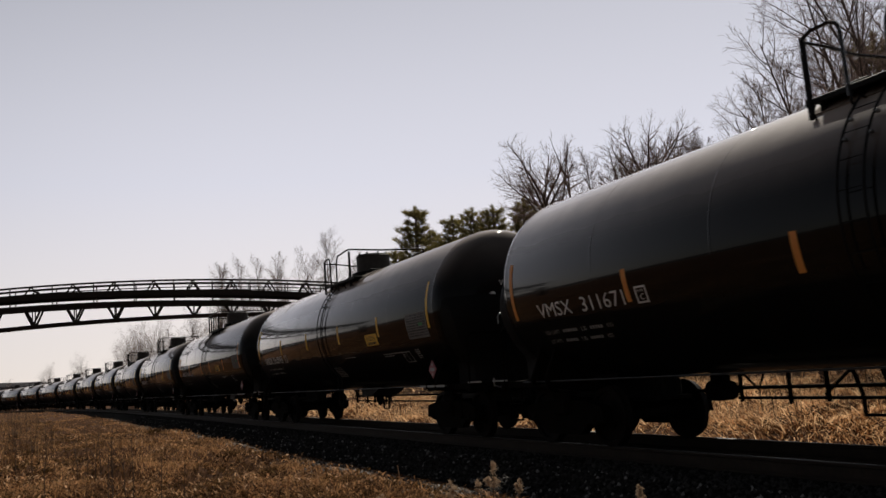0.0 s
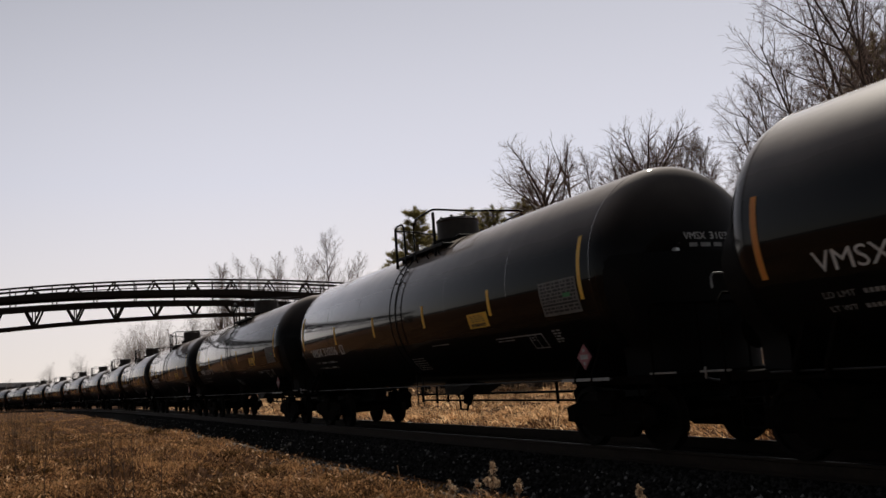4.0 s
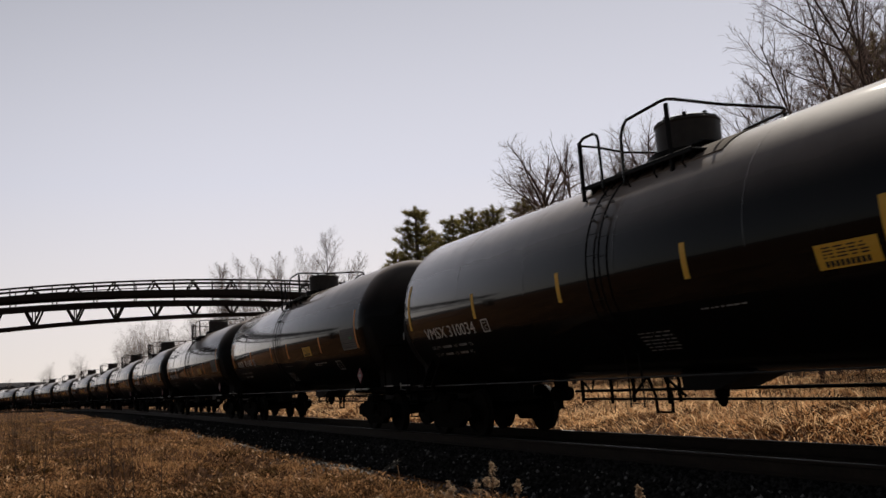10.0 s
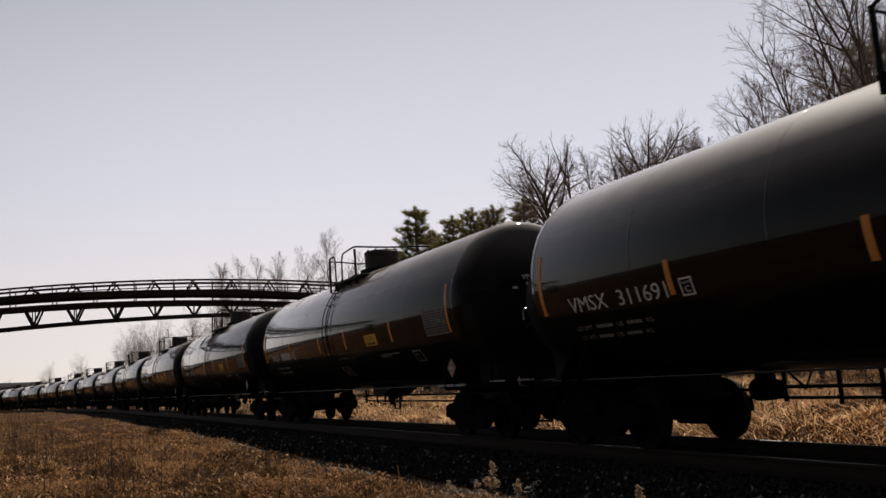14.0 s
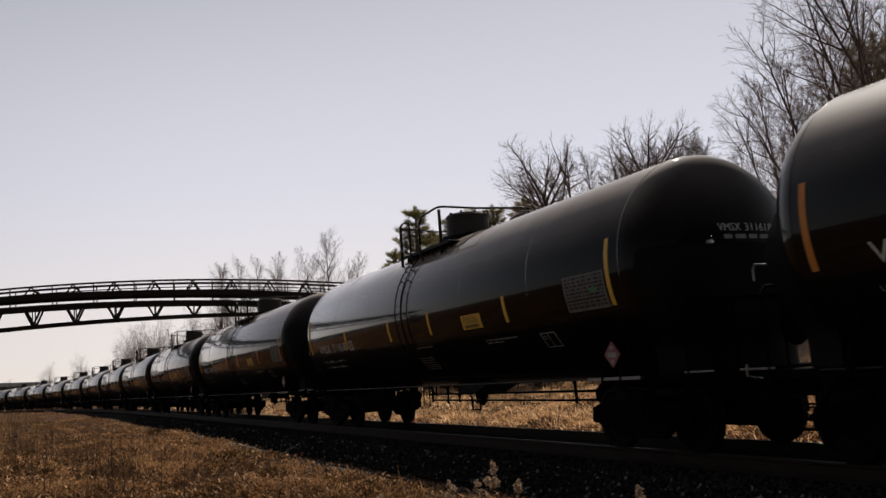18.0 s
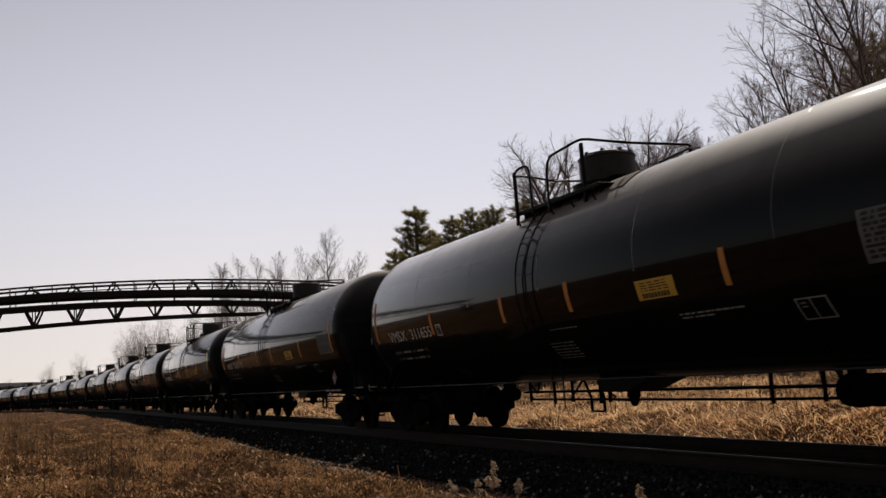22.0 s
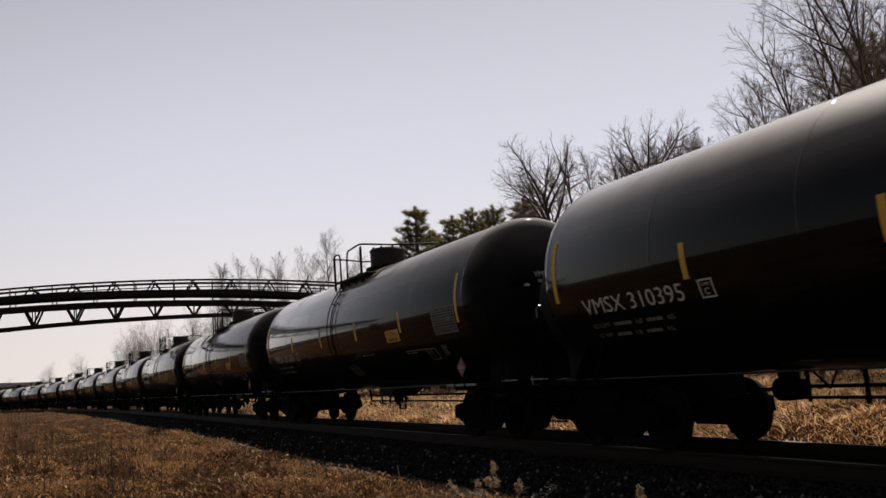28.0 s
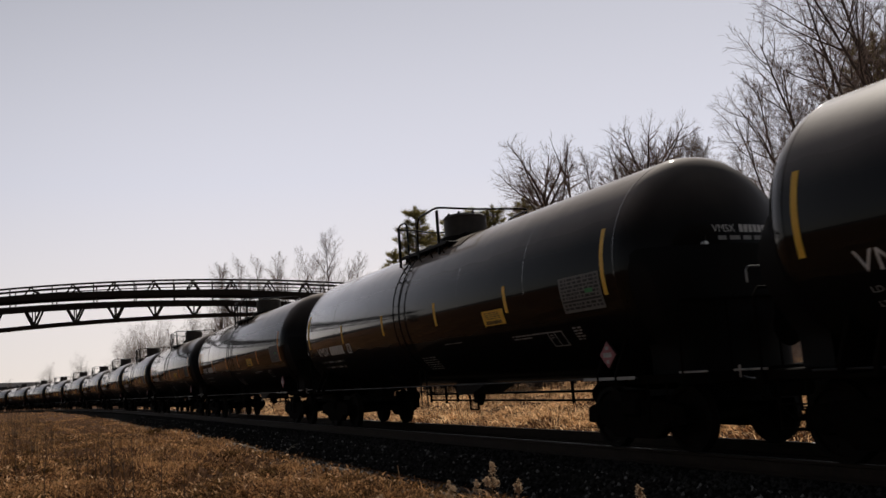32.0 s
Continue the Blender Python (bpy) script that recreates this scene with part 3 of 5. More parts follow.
    sk.plate([(-1.02, 1.06), (-0.55, 0.91), (-0.22, 0.81), (0.40, 0.81), (0.46, 0.86), (0.48, 1.06)], 0.8)
    d["skid"] = sk.mesh("outlet_skid", M_STEEL)
    ov = Build().lathe([(0.55, 0.03), (0.60, 0.07), (0.68, 0.08), (0.70, 0.11), (0.82, 0.11)], 14, "z", (-0.1, 0, 0))
    ov.box((-0.1, 0.08, 0.66), (0.05, 0.2, 0.04), 0.01)
    d["outlet_leg"] = Build().plate([(-0.05, 0.84), (0.05, 0.84), (0.09, 0.47), (0.01, 0.46)], 0.07).mesh("outlet_leg", M_CAST)
    d["outlet"] = ov.mesh("outlet_valve", M_CAST, True)
    rs = Build().lathe([(-0.62, 0.05), (-0.58, 0.17), (-0.5, 0.21), (0.5, 0.21), (0.58, 0.17), (0.62, 0.05)], 18, "x", (0, 0, 0))
    for x in (-0.35, 0.35):
        rs.lathe([(x - 0.03, 0.21), (x - 0.03, 0.225), (x + 0.03, 0.225), (x + 0.03, 0.21)], 18, "x")
        rs.box((x, 0, 0.24), (0.06, 0.3, 0.2), 0.01)
    d["reservoir"] = rs.mesh("air_reservoir", M_CAST, True)
    cyl = Build().lathe([(-0.3, 0.04), (-0.28, 0.14), (0.0, 0.16), (0.14, 0.16), (0.16, 0.03), (0.55, 0.025)], 16, "x")
    cyl.box((-0.05, 0, 0.2), (0.25, 0.2, 0.16), 0.02)
    d["brake_cylinder"] = cyl.mesh("brake_cylinder", M_CAST, True)
    # ends: stub sill, coupler, platform, rails
    ss = Build()
    ss.box((0, 0, 0.86), (3.3, 0.36, 0.34), 0.02)
    ss.plate([(-1.65, 0.72), (-1.65, 0.66), (1.7, 0.66), (1.7, 0.72)], 0.62)
    ss.plate([(-0.7, 1.02), (0.9, 1.02), (1.35, 1.25), (0.5, 1.32), (-0.3, 1.25)], 1.1)
    d["stub_sill"] = ss.mesh("stub_sill", M_STEEL)
    bo = Build()
    bo.plate([(1.48, 1.0), (1.48, 1.12), (1.18, 1.75), (-1.18, 1.75), (-1.48, 1.12), (-1.48, 1.0), (-0.5, 0.84), (0.5, 0.84)], 0.05, "x", -0.22)
    bo.plate([(1.48, 1.0), (1.48, 1.12), (1.18, 1.75), (-1.18, 1.75), (-1.48, 1.12), (-1.48, 1.0), (-0.5, 0.84), (0.5, 0.84)], 0.05, "x", 0.22)
    bo.box((0, 0, 0.99), (0.5, 2.9, 0.05), 0.01)
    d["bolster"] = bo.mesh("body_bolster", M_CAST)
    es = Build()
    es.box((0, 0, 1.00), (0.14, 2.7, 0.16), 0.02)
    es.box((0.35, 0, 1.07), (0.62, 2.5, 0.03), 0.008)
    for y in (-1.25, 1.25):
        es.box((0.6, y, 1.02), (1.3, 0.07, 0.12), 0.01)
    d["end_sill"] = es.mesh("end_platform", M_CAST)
    er = Build()
    er.tube([(0, 1.30, 1.05), (0, 1.30, 1.95), (0, 1.22, 2.05), (0, -1.22, 2.05), (0, -1.30, 1.95), (0, -1.30, 1.05)], 0.019, 8)
    er.tube([(0, 0.45, 1.05), (0, 0.45, 2.05)], 0.016, 6)
    er.tube([(0, -0.45, 1.05), (0, -0.45, 2.05)], 0.016, 6)
    d["end_rail"] = er.mesh("end_handrail", M_CAST, True)
    d["grab_hook"] = Build().tube([(0, 1.30, 2.12), (0, 1.30, 2.26), (0, 1.26, 2.31), (0, 1.06, 2.31)], 0.013, 8).mesh("grab_hook", M_CHROME, True)
    d["worn_edge"] = Build().box((0, 1.295, 1.10), (0.55, 0.02, 0.03), 0.006).mesh("worn_edge", M_CHROME)
    lv = Build().tube([(0, 1.36, 1.16), (0, 1.36, 1.02), (0, 1.2, 0.98), (0, 0.3, 0.98), (0, 0.2, 0.9)], 0.016, 6)
    d["lever"] = lv.mesh("uncoupling_lever", M_CHROME, True)
    hs = Build()   # dished shield over the lower half of a head, standing on the end platform
    rows, cols = [], 24
    for j in range(13):
        z = 2.80 - 1.74 * j / 12
        q = min(0.72, (ZC - z) / R) if z < ZC else 0.0
        half = math.sqrt(1 - q * q)
        e = 2.0 + 2.0 * min(1.0, (2.80 - z) / 0.5)
        row = []
        for i in range(cols + 1):
            y = -half + 2 * half * i / cols
            row.append((HALF + 0.02 + 0.80 * max(0.0, 1 - math.hypot(y, q) ** e) ** (1 / e), y * R * 0.985, z))
        rows.append(row)
    vs = [p for row in rows for p in row]
    back = [(p[0] - 0.03, p[1], p[2]) for p in vs]
    n, m = len(vs), cols + 1
    fs = []
    for j in range(12):
        for i in range(cols):
            q4 = (j * m + i, (j + 1) * m + i, (j + 1) * m + i + 1, j * m + i + 1)
            fs += [q4, tuple(n + t for t in q4[::-1])]
    rim = list(range(m)) + [j * m + cols for j in range(1, 13)] + [12 * m + i for i in range(cols - 1, -1, -1)] + [j * m for j in range(11, 0, -1)]
    fs += [(a, c, c + n, a + n) for a, c in zip(rim, rim[1:] + rim[:1])]
    hs.add(vs + back, fs)
    d["head_shield"] = hs.mesh("head_shield", M_SHIELD, True)
    gs = Build()
    gs.tube([(-0.2, 1.36, 1.0), (-0.2, 1.38, 0.42), (0.2, 1.38, 0.42), (0.2, 1.36, 1.0)], 0.016, 6)
    gs.box((0, 1.38, 0.43), (0.38, 0.09, 0.02), 0.005)
    gs.box((0, 1.37, 0.70), (0.38, 0.07, 0.02), 0.005)
    d["sill_step"] = gs.mesh("sill_step", M_CAST)
    cp = Build()
    cp.box((0.05, 0, 0.84), (0.7, 0.16, 0.18), 0.03)
    cp.plate([(-0.1, -0.10), (-0.32, -0.17), (-0.50, -0.14), (-0.52, 0.02), (-0.40, 0.02), (-0.36, 0.10), (-0.48, 0.17), (-0.3, 0.19), (-0.1, 0.10)], 0.27, "z", 0.84)
    cp.tube([(-0.1, 0.16, 0.80), (-0.25, 0.24, 0.6), (-0.44, 0.24, 0.42), (-0.62, 0.2, 0.42)], 0.028, 8)
    d["coupler"] = cp.mesh("coupler", M_CAST)
    bw = Build().lathe([(-0.015, 0.25), (0.0, 0.28), (0.015, 0.25)], 20, "x")
    for k in range(4):
        a = math.pi * k / 4
        bw.tube([(0, 0.26 * math.cos(a), 0.26 * math.sin(a)), (0, -0.26 * math.cos(a), -0.26 * math.sin(a))], 0.012, 6)
    d["brake_wheel"] = bw.mesh("brake_wheel", M_CAST, True)
    # trucks
    fr = []
    for y in (1.0, -1.0):
        b = Build()
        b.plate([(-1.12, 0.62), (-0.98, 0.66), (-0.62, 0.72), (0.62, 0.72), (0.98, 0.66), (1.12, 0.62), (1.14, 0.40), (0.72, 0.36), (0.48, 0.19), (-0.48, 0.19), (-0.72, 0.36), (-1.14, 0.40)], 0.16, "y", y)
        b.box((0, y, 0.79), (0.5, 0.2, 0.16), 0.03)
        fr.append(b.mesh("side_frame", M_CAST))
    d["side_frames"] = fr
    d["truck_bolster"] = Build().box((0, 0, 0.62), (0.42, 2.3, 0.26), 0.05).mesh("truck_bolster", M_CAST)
    sp = Build()
    for x in (-0.19, 0.0, 0.19):
        pts = [(x + 0.065 * math.cos(t * 0.9), 0.065 * math.sin(t * 0.9), 0.27 + 0.011 * t) for t in range(0, 24)]
        sp.tube(pts, 0.016, 5)
    d["spring"] = sp.mesh("spring_nest", M_CAST, True)
    d["bearing"] = Build().lathe([(-0.12, 0.10), (-0.1, 0.13), (0.06, 0.13), (0.08, 0.09), (0.1, 0.02)], 16, "y").mesh("bearing", M_CAST, True)
    w = Build()
    for sgn in (1, -1):
        w.lathe([(sgn * 0.675, 0.10), (sgn * 0.675, 0.44), (sgn * 0.69, 0.482), (sgn * 0.71, 0.485), (sgn * 0.727, 0.465), (sgn * 0.735, 0.459), (sgn * 0.815, 0.456), (sgn * 0.82, 0.39),
                 (sgn * 0.775, 0.37), (sgn * 0.765, 0.2), (sgn * 0.83, 0.16), (sgn * 0.83, 0.09)], 40, "y")
        for k in range(3):   # cast marks on the plate of the wheel
            a = 2 * math.pi * k / 3
            w.box((0.29 * math.cos(a), sgn * 0.775, 0.29 * math.sin(a)), (0.05, 0.02, 0.05), 0.006)
    w.lathe([(-1.0, 0.07), (-0.83, 0.085), (-0.6, 0.08), (0.6, 0.08), (0.83, 0.085), (1.0, 0.07)], 16, "y")
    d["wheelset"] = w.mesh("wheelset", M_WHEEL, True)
    # signs and small print
    for c, mat in (("orange", M_ORANGE), ("yellow", M_YELLOW)):
        for kind, up in ((True, 0.0), (False, 5.9)):
            d["long_" + c, kind] = patch(Build(), -0.045, 0.045, 14.8 + up, -19.6 + up, 0.005).mesh("reflector_stripe", mat, True)
            d["short_" + c, kind] = patch(Build(), -0.05, 0.05, -2.8 + up, -19.3 + up, 0.005).mesh("reflector_stripe", mat, True)
    d["panel"] = patch(Build(), 1.45, 0.38, -0.6, -20.0, 0.005).mesh("information_panel", M_PANEL, True)
    pb = Build()
    for k in range(9):
        p = -2.2 - 1.95 * k
        if k == 6:
            patch(pb, 1.42, 0.42, p + 0.6, p - 0.5, 0.008, 0.002)
        else:
            rows_of_bars(pb, 1.40, 0.42, p + 0.85, p - 0.85, 1, 40 + k, 0.008, 0.75)
    d["panel_print"] = pb.mesh("panel_print", M_INK)
    gp = Build()
    patch(gp, 0.78, 0.58, -8.4, -10.6, 0.010, 0.002)
    d["panel_green"] = gp.mesh("panel_print", M_GREEN)
    d["yellow_sign"] = patch(Build(), 5.10, 4.32, -10.0, -19.7, 0.006).mesh("yellow_sign", M_YELLOW, True)
    yb = Build()
    rows_of_bars(yb, 5.0, 4.42, -10.9, -15.9, 4, 5, 0.009, 0.42)
    for k in range(9):   # a number, as bars
        patch(yb, 5.0 - 0.063 * k, 5.0 - 0.063 * k - 0.042, -16.6, -18.9, 0.009, 0.002)
    d["yellow_print"] = yb.mesh("sign_print", M_INK)
    bx = Build()
    for a in ((2.56, 2.12, -29.2, -29.8), (2.56, 2.12, -38.9, -39.5), (2.56, 2.54, -29.8, -38.9), (2.14, 2.12, -29.8, -38.9), (2.36, 2.345, -29.8, -38.9)):
        patch(bx, *a, 0.005, 0.002)
    rows_of_bars(bx, 2.50, 2.42, -30.6, -34, 2, 11, 0.005, 0.35)
    d["square_mark"] = bx.mesh("square_mark", M_PRINT)
    d["small_mark"] = rows_of_bars(Build(), 1.47, 1.24, -27.8, -37.0, 5, 17, 0.005, 0.5).mesh("small_mark", M_PRINT)
    tl = Build()
    rows_of_bars(tl, 4.46, 3.28, -28.4, -30.4, 1, 21, 0.005, 0.45)
    rows_of_bars(tl, 4.44, 3.8, -30.5, -32.2, 1, 22, 0.005, 0.45)
    d["side_print"] = tl.mesh("side_print", M_PRINT)
    d["line_print"] = rows_of_bars(Build(), 7.6, 6.78, -27.3, -28.7, 1, 31, 0.005, 0.5).mesh("line_print", M_PRINT)
    tc = Build()
    rows_of_bars(tc, 7.85, 7.15, -36.0, -50.0, 6, 32, 0.005, 0.3)
    d["capacity_print"] = tc.mesh("capacity_print", M_PRINT)
    wp = Build()
    for hi, line in ((-28.4, ("LD LMT", 6, "LB", 5, "KG")), (-34.6, ("LT WT", 5, "LB", 5, "KG"))):
        u = 14.31
        for word in line:
            if isinstance(word, str):
                v, f = letters(word)
                w = 0.068 * len(word)
                wp.add([skin(u - w * x, hi - 2.5 + 2.5 * y, 0.005) for x, y in v], f)
            else:   # a number, as bars
                w = 0.068 * word
                for k in range(word):
                    patch(wp, u - 0.068 * k, u - 0.068 * k - 0.046, hi - 0.3, hi - 2.2, 0.005, 0.002)
            u -= w + 0.10
    d["weight_print"] = wp.mesh("weight_print", M_PRINT)
    pl = Build()
    pl.plate([(0, 0.19), (0.19, 0), (0, -0.19), (-0.19, 0)], 0.012)
    d["placard"] = pl.mesh("placard", M_PINK)
    ph = Build()
    ph.plate([(0, 0.215), (0.215, 0), (0, -0.215), (-0.215, 0)], 0.03, "y", -0.022)
    d["placard_holder"] = ph.mesh("placard_holder", M_STEEL)
    pp = Build()
    pp.box((0, 0.009, 0.0), (0.2, 0.004, 0.07), 0)
    pp.box((0, 0.009, 0.10), (0.07, 0.004, 0.05), 0)
    pp.box((0, 0.009, -0.10), (0.05, 0.004, 0.05), 0)
    d["placard_print"] = pp.mesh("placard_print", M_PRINT)
    # marks on the leading head
    hl = Build()

    def head(y, z, off=0.006):
        q = min(0.999, math.hypot(y, z - ZC) / R)
        return (-HALF - HEAD * math.sqrt(1 - q * q) - off, y, z)

    def head_bar(b, y0, y1, z0, z1):
        n = max(1, int(abs(y1 - y0) / 0.25))
        vs = [head(y0 + (y1 - y0) * i / n, z) for i in range(n + 1) for z in (z0, z1)]
        b.add(vs, [(2 * i, 2 * i + 2, 2 * i + 3, 2 * i + 1) for i in range(n)])
    rnd = random.Random(3)
    for z, h, y1 in ((2.86, 0.06, -0.5), (2.73, 0.05, -0.4), (2.0, 0.05, -0.95), (1.9, 0.05, -1.0), (1.8, 0.04, -0.9), (1.72, 0.04, -0.95)):
        y = 0.35 if z > 2.5 else -0.3
        while y > y1:
            w2 = rnd.uniform(0.1, 0.25)
            head_bar(hl, y, y - w2, z, z + h)
            y -= w2 + 0.06
    d["head_print"] = hl.mesh("head_print", M_PRINT)
    d["head_fn"] = head
    p = head(0.58, 2.80, 0.0)
    d["head_boss"] = Build().lathe([(p[0] - 0.035, 0.02), (p[0] - 0.03, 0.05), (p[0] + 0.03, 0.06)], 14, "x", (0, p[1], p[2])).mesh("head_boss", M_BOSS, True)
    d["sill_print"] = Build().box((0, 0, 0), (1.25, 0.006, 0.045), 0).mesh("sill_print", M_PRINT)
    return d


def tank_car(d, word_mesh, number_mesh, box_mesh, wide, tape, letters_on_head, top=0.0, mid=(8.83, 6.60)):
    """One tank car about its middle on top of the rails; its leading end is towards -x."""
    car = new("tank_car")
    body = part("tank", d["tank"], car)
    part("head_print", d["head_print"], body, "white stencilled lines")
    for k in range(0, 7):
        part("weld_bead", d["weld"], body, m=pose(2.525 * k - HALF, 0, 0))
    part("head_boss", d["head_boss"], body, "small bright steel boss")
    part("head_mark", d["head_mark"], body, "white reporting mark")
    part("head_number", letters_on_head, body, "white painted number")
    at = pose(top, 0, 0)
    low = pose(top * 0.5 if top < -0.3 else 0.0, 0, 0)
    ho = part("manway_housing", d["housing"], car, m=low)
    part("lid", d["lid"], ho)
    part("flange", d["flange"], ho)
    part("relief_valve", d["valve"], car, m=low)
    for s in (0, 180):
        part("walkway", d["walkway"], car, m=pose(top if s == 0 else top - 0.04, 0, 0, 0, 0, s))
    for x in (-0.72, 1.08):
        part("crosswalk", d["crosswalk"], car, m=pose(top + x, 0, 0))
    part("saddle_plate", d["saddle"], car, "dusty reinforcing plate", low)
    part("rail_hoop", d["rail_hoop"], car, m=at)
    part("guard_rail", d["rail_loop"], car, m=at)
    part("end_guard_rail", d["rail_end"], car, m=at)
    for x, y in ((1.2, 1.14), (-0.86, 1.10), (-0.86, -1.10), (1.2, -1.14)):
        part("rail_post", d["post"], car, m=pose(top + x, y, 3.80))
    ld = part("ladder", d["ladder_rail"], car, m=at)
    part("ladder_rail", d["ladder_rail_b"], ld)
    for p in range(40, -50, -11):
        q = skin(7.98, p, 0.07)
        part("rung", d["rung"], ld, m=pose(*q))
    for z in (1.0, 0.68):
        part("rung", d["rung"], ld, m=pose(7.98 - HALF, 1.12, z))
    for u in (7.82, 8.14):
        for p in (36, 27):
            part("bracket", d["bracket"], ld, "bolted bracket, bright for its glint", pose(*skin(u, p, 0.04), 0, 0, 0))
    part("side_rail", d["side_rail"], car, "thin worn sill edge")
    part("brake_pipe", d["brake_pipe"], car)
    part("brake_rod", d["brake_rod"], car)
    for k, x in enumerate((-5.3, -4.5, -3.2, -2.9, -1.9, 2.3, 2.6, 3.6, 4.3, 5.3)):
        part("pipe_hanger", d["hanger"], car, m=pose(x, -1.22, 0.80 + 0.03 * (k % 2)))
    part("ladder_step", d["step"], car, m=pose(2.9, 0, 0))
    for x, y in ((-3.6, -0.9), (1.7, -0.95), (4.8, -1.0)):
        part("rod_brace", d["rod_brace"], car, m=pose(x, y, 0))
    part("outlet_skid", d["skid"], car, m=pose(-0.2, 0, 0))
    part("outlet_valve", d["outlet"], car)
    part("air_reservoir", d["reservoir"], car, m=pose(-4.4, -0.55, 0.72))
    part("brake_cylinder", d["brake_cylinder"], car, m=pose(5.0, -0.5, 0.75))
    for s, k in ((0, -1), (180, 1)):
        part("stub_sill", d["stub_sill"], car, m=pose(k * 7.1, 0, 0, 0, 0, s))
        part("body_bolster", d["bolster"], car, m=pose(k * 6.97, 0, 0))
        part("end_platform", d["end_sill"], car, m=pose(k * 8.45, 0, 0, 0, 0, s))
        part("end_handrail", d["end_rail"], car, m=pose(k * 8.43, 0, 0))
        part("head_shield", d["head_shield"], car, "matt black dished head shield", pose(0, 0, 0, 0, 0, 180 - s))
        part("worn_edge", d["worn_edge"], car, "worn platform edge, bright for its sun glint", pose(k * 8.62, 0, 0))
        for ry in (0, 180):
            part("sill_step", d["sill_step"], car, m=pose(k * 7.95, 0, 0, 0, 0, ry))
        part("coupler", d["coupler"], car, m=pose(k * 8.72, 0, 0, 0, 0, s))
    part("grab_hook", d["grab_hook"], car, "grab hook, bright for its sun glint", pose(8.5, 0, 0))
    part("uncoupling_lever", d["lever"], car, "lever added for the glints at the car end", pose(8.72, 0, 0))
    part("brake_wheel", d["brake_wheel"], car, m=pose(-8.62, -0.45, 1.62))
    for k in (-1, 1):
        tk = part("truck", d["truck_bolster"], car, m=pose(k * 6.97, 0, 0))
        for me in d["side_frames"]:
            part("side_frame", me, tk)
        for y in (1.0, -1.0):
            part("spring_nest", d["spring"], tk, m=pose(0, y, 0))
            for x in (-0.89, 0.89):
                part("bearing", d["bearing"], tk, m=pose(x, y, 0.456, 0, 0, 0 if y > 0 else 180))
        for x in (-0.89, 0.89):
            part("wheelset", d["wheelset"], tk, m=pose(x, 0, 0.456))
    for u in (0.28, 14.97):
        part("reflector_stripe", d["long_" + tape, wide], car, tape + " reflective stripe", pose(u, 0, 0))
    for u in ((3.38, mid[1], mid[0], 11.87) if wide else (3.2, 6.12, 9.06, 11.98)):
        part("reflector_stripe", d["short_" + tape, wide], car, tape + " reflective stripe", pose(u, 0, 0))
    sg = part("information_panel", d["panel"], car, "weathered white data panel")
    part("panel_print", d["panel_print"], sg)
    part("panel_print", d["panel_green"], sg)
    ys = part("yellow_sign", d["yellow_sign"], car, "yellow warning sign", pose(0 if wide else -0.98, 0, 0))
    part("sign_print", d["yellow_print"], ys)
    for nm, back in (("square_mark", -0.32), ("side_print", -1.1), ("line_print", -1.5), ("capacity_print", -0.25), ("weight_print", 0.0)):
        part(nm, d[nm], car, "white stencilled print", pose(0 if wide else back, 0, 0))
    if not wide:
        part("small_mark", d["small_mark"], car, "white stencilled print")
    hp = part("placard_holder", d["placard_holder"], car, m=pose(-6.95, 1.40, 1.40))
    part("placard", d["placard"], hp, "faded red diamond placard")
    part("placard_print", d["placard_print"], hp)
    part("sill_print", d["sill_print"], car, m=pose(-7.0, 1.47, 1.06))
    if word_mesh:
        part("mark_lettering", word_mesh, car, "white painted lettering")
        part("number_lettering", number_mesh, car, "white painted number")
        part("plate_lettering", box_mesh, car, "small white boxed letter")
    for ob in car.children_recursive:
        if ob.name.split(".")[0].endswith("_print") or ob.name.startswith("head_number"):
            tagged(ob, kind="stuff")
    return car


# numbers that can be read, by the car's place in the train; the others carry bars
NUMBERS = {-8: "311671", -7: "310245", -6: "311669", -5: "310306", -4: "310331", -3: "310028", -2: "310034", -1: "311693", 0: "311691",
           2: "311679", 3: "311618", 4: "311695", 5: "311655", 6: "311677", 8: "310395", 9: "311363", 10: "311958"}
TOP_SHIFT = {-3: -0.25, 2: -0.28, -7: -0.45, -6: -0.4, -5: -0.4, -4: -0.4, 7: -0.35}     # cars whose railings and manway sit nearer the leading end
MID_STRIPES = {-6: (8.55, 6.38), 2: (8.52, 6.34), -1: (8.88, 6.82), 6: (8.97, 6.86), 4: (8.85, 6.74), 5: (8.87, 6.78)}     # cars whose middle stripes sit elsewhere
CARS = {}


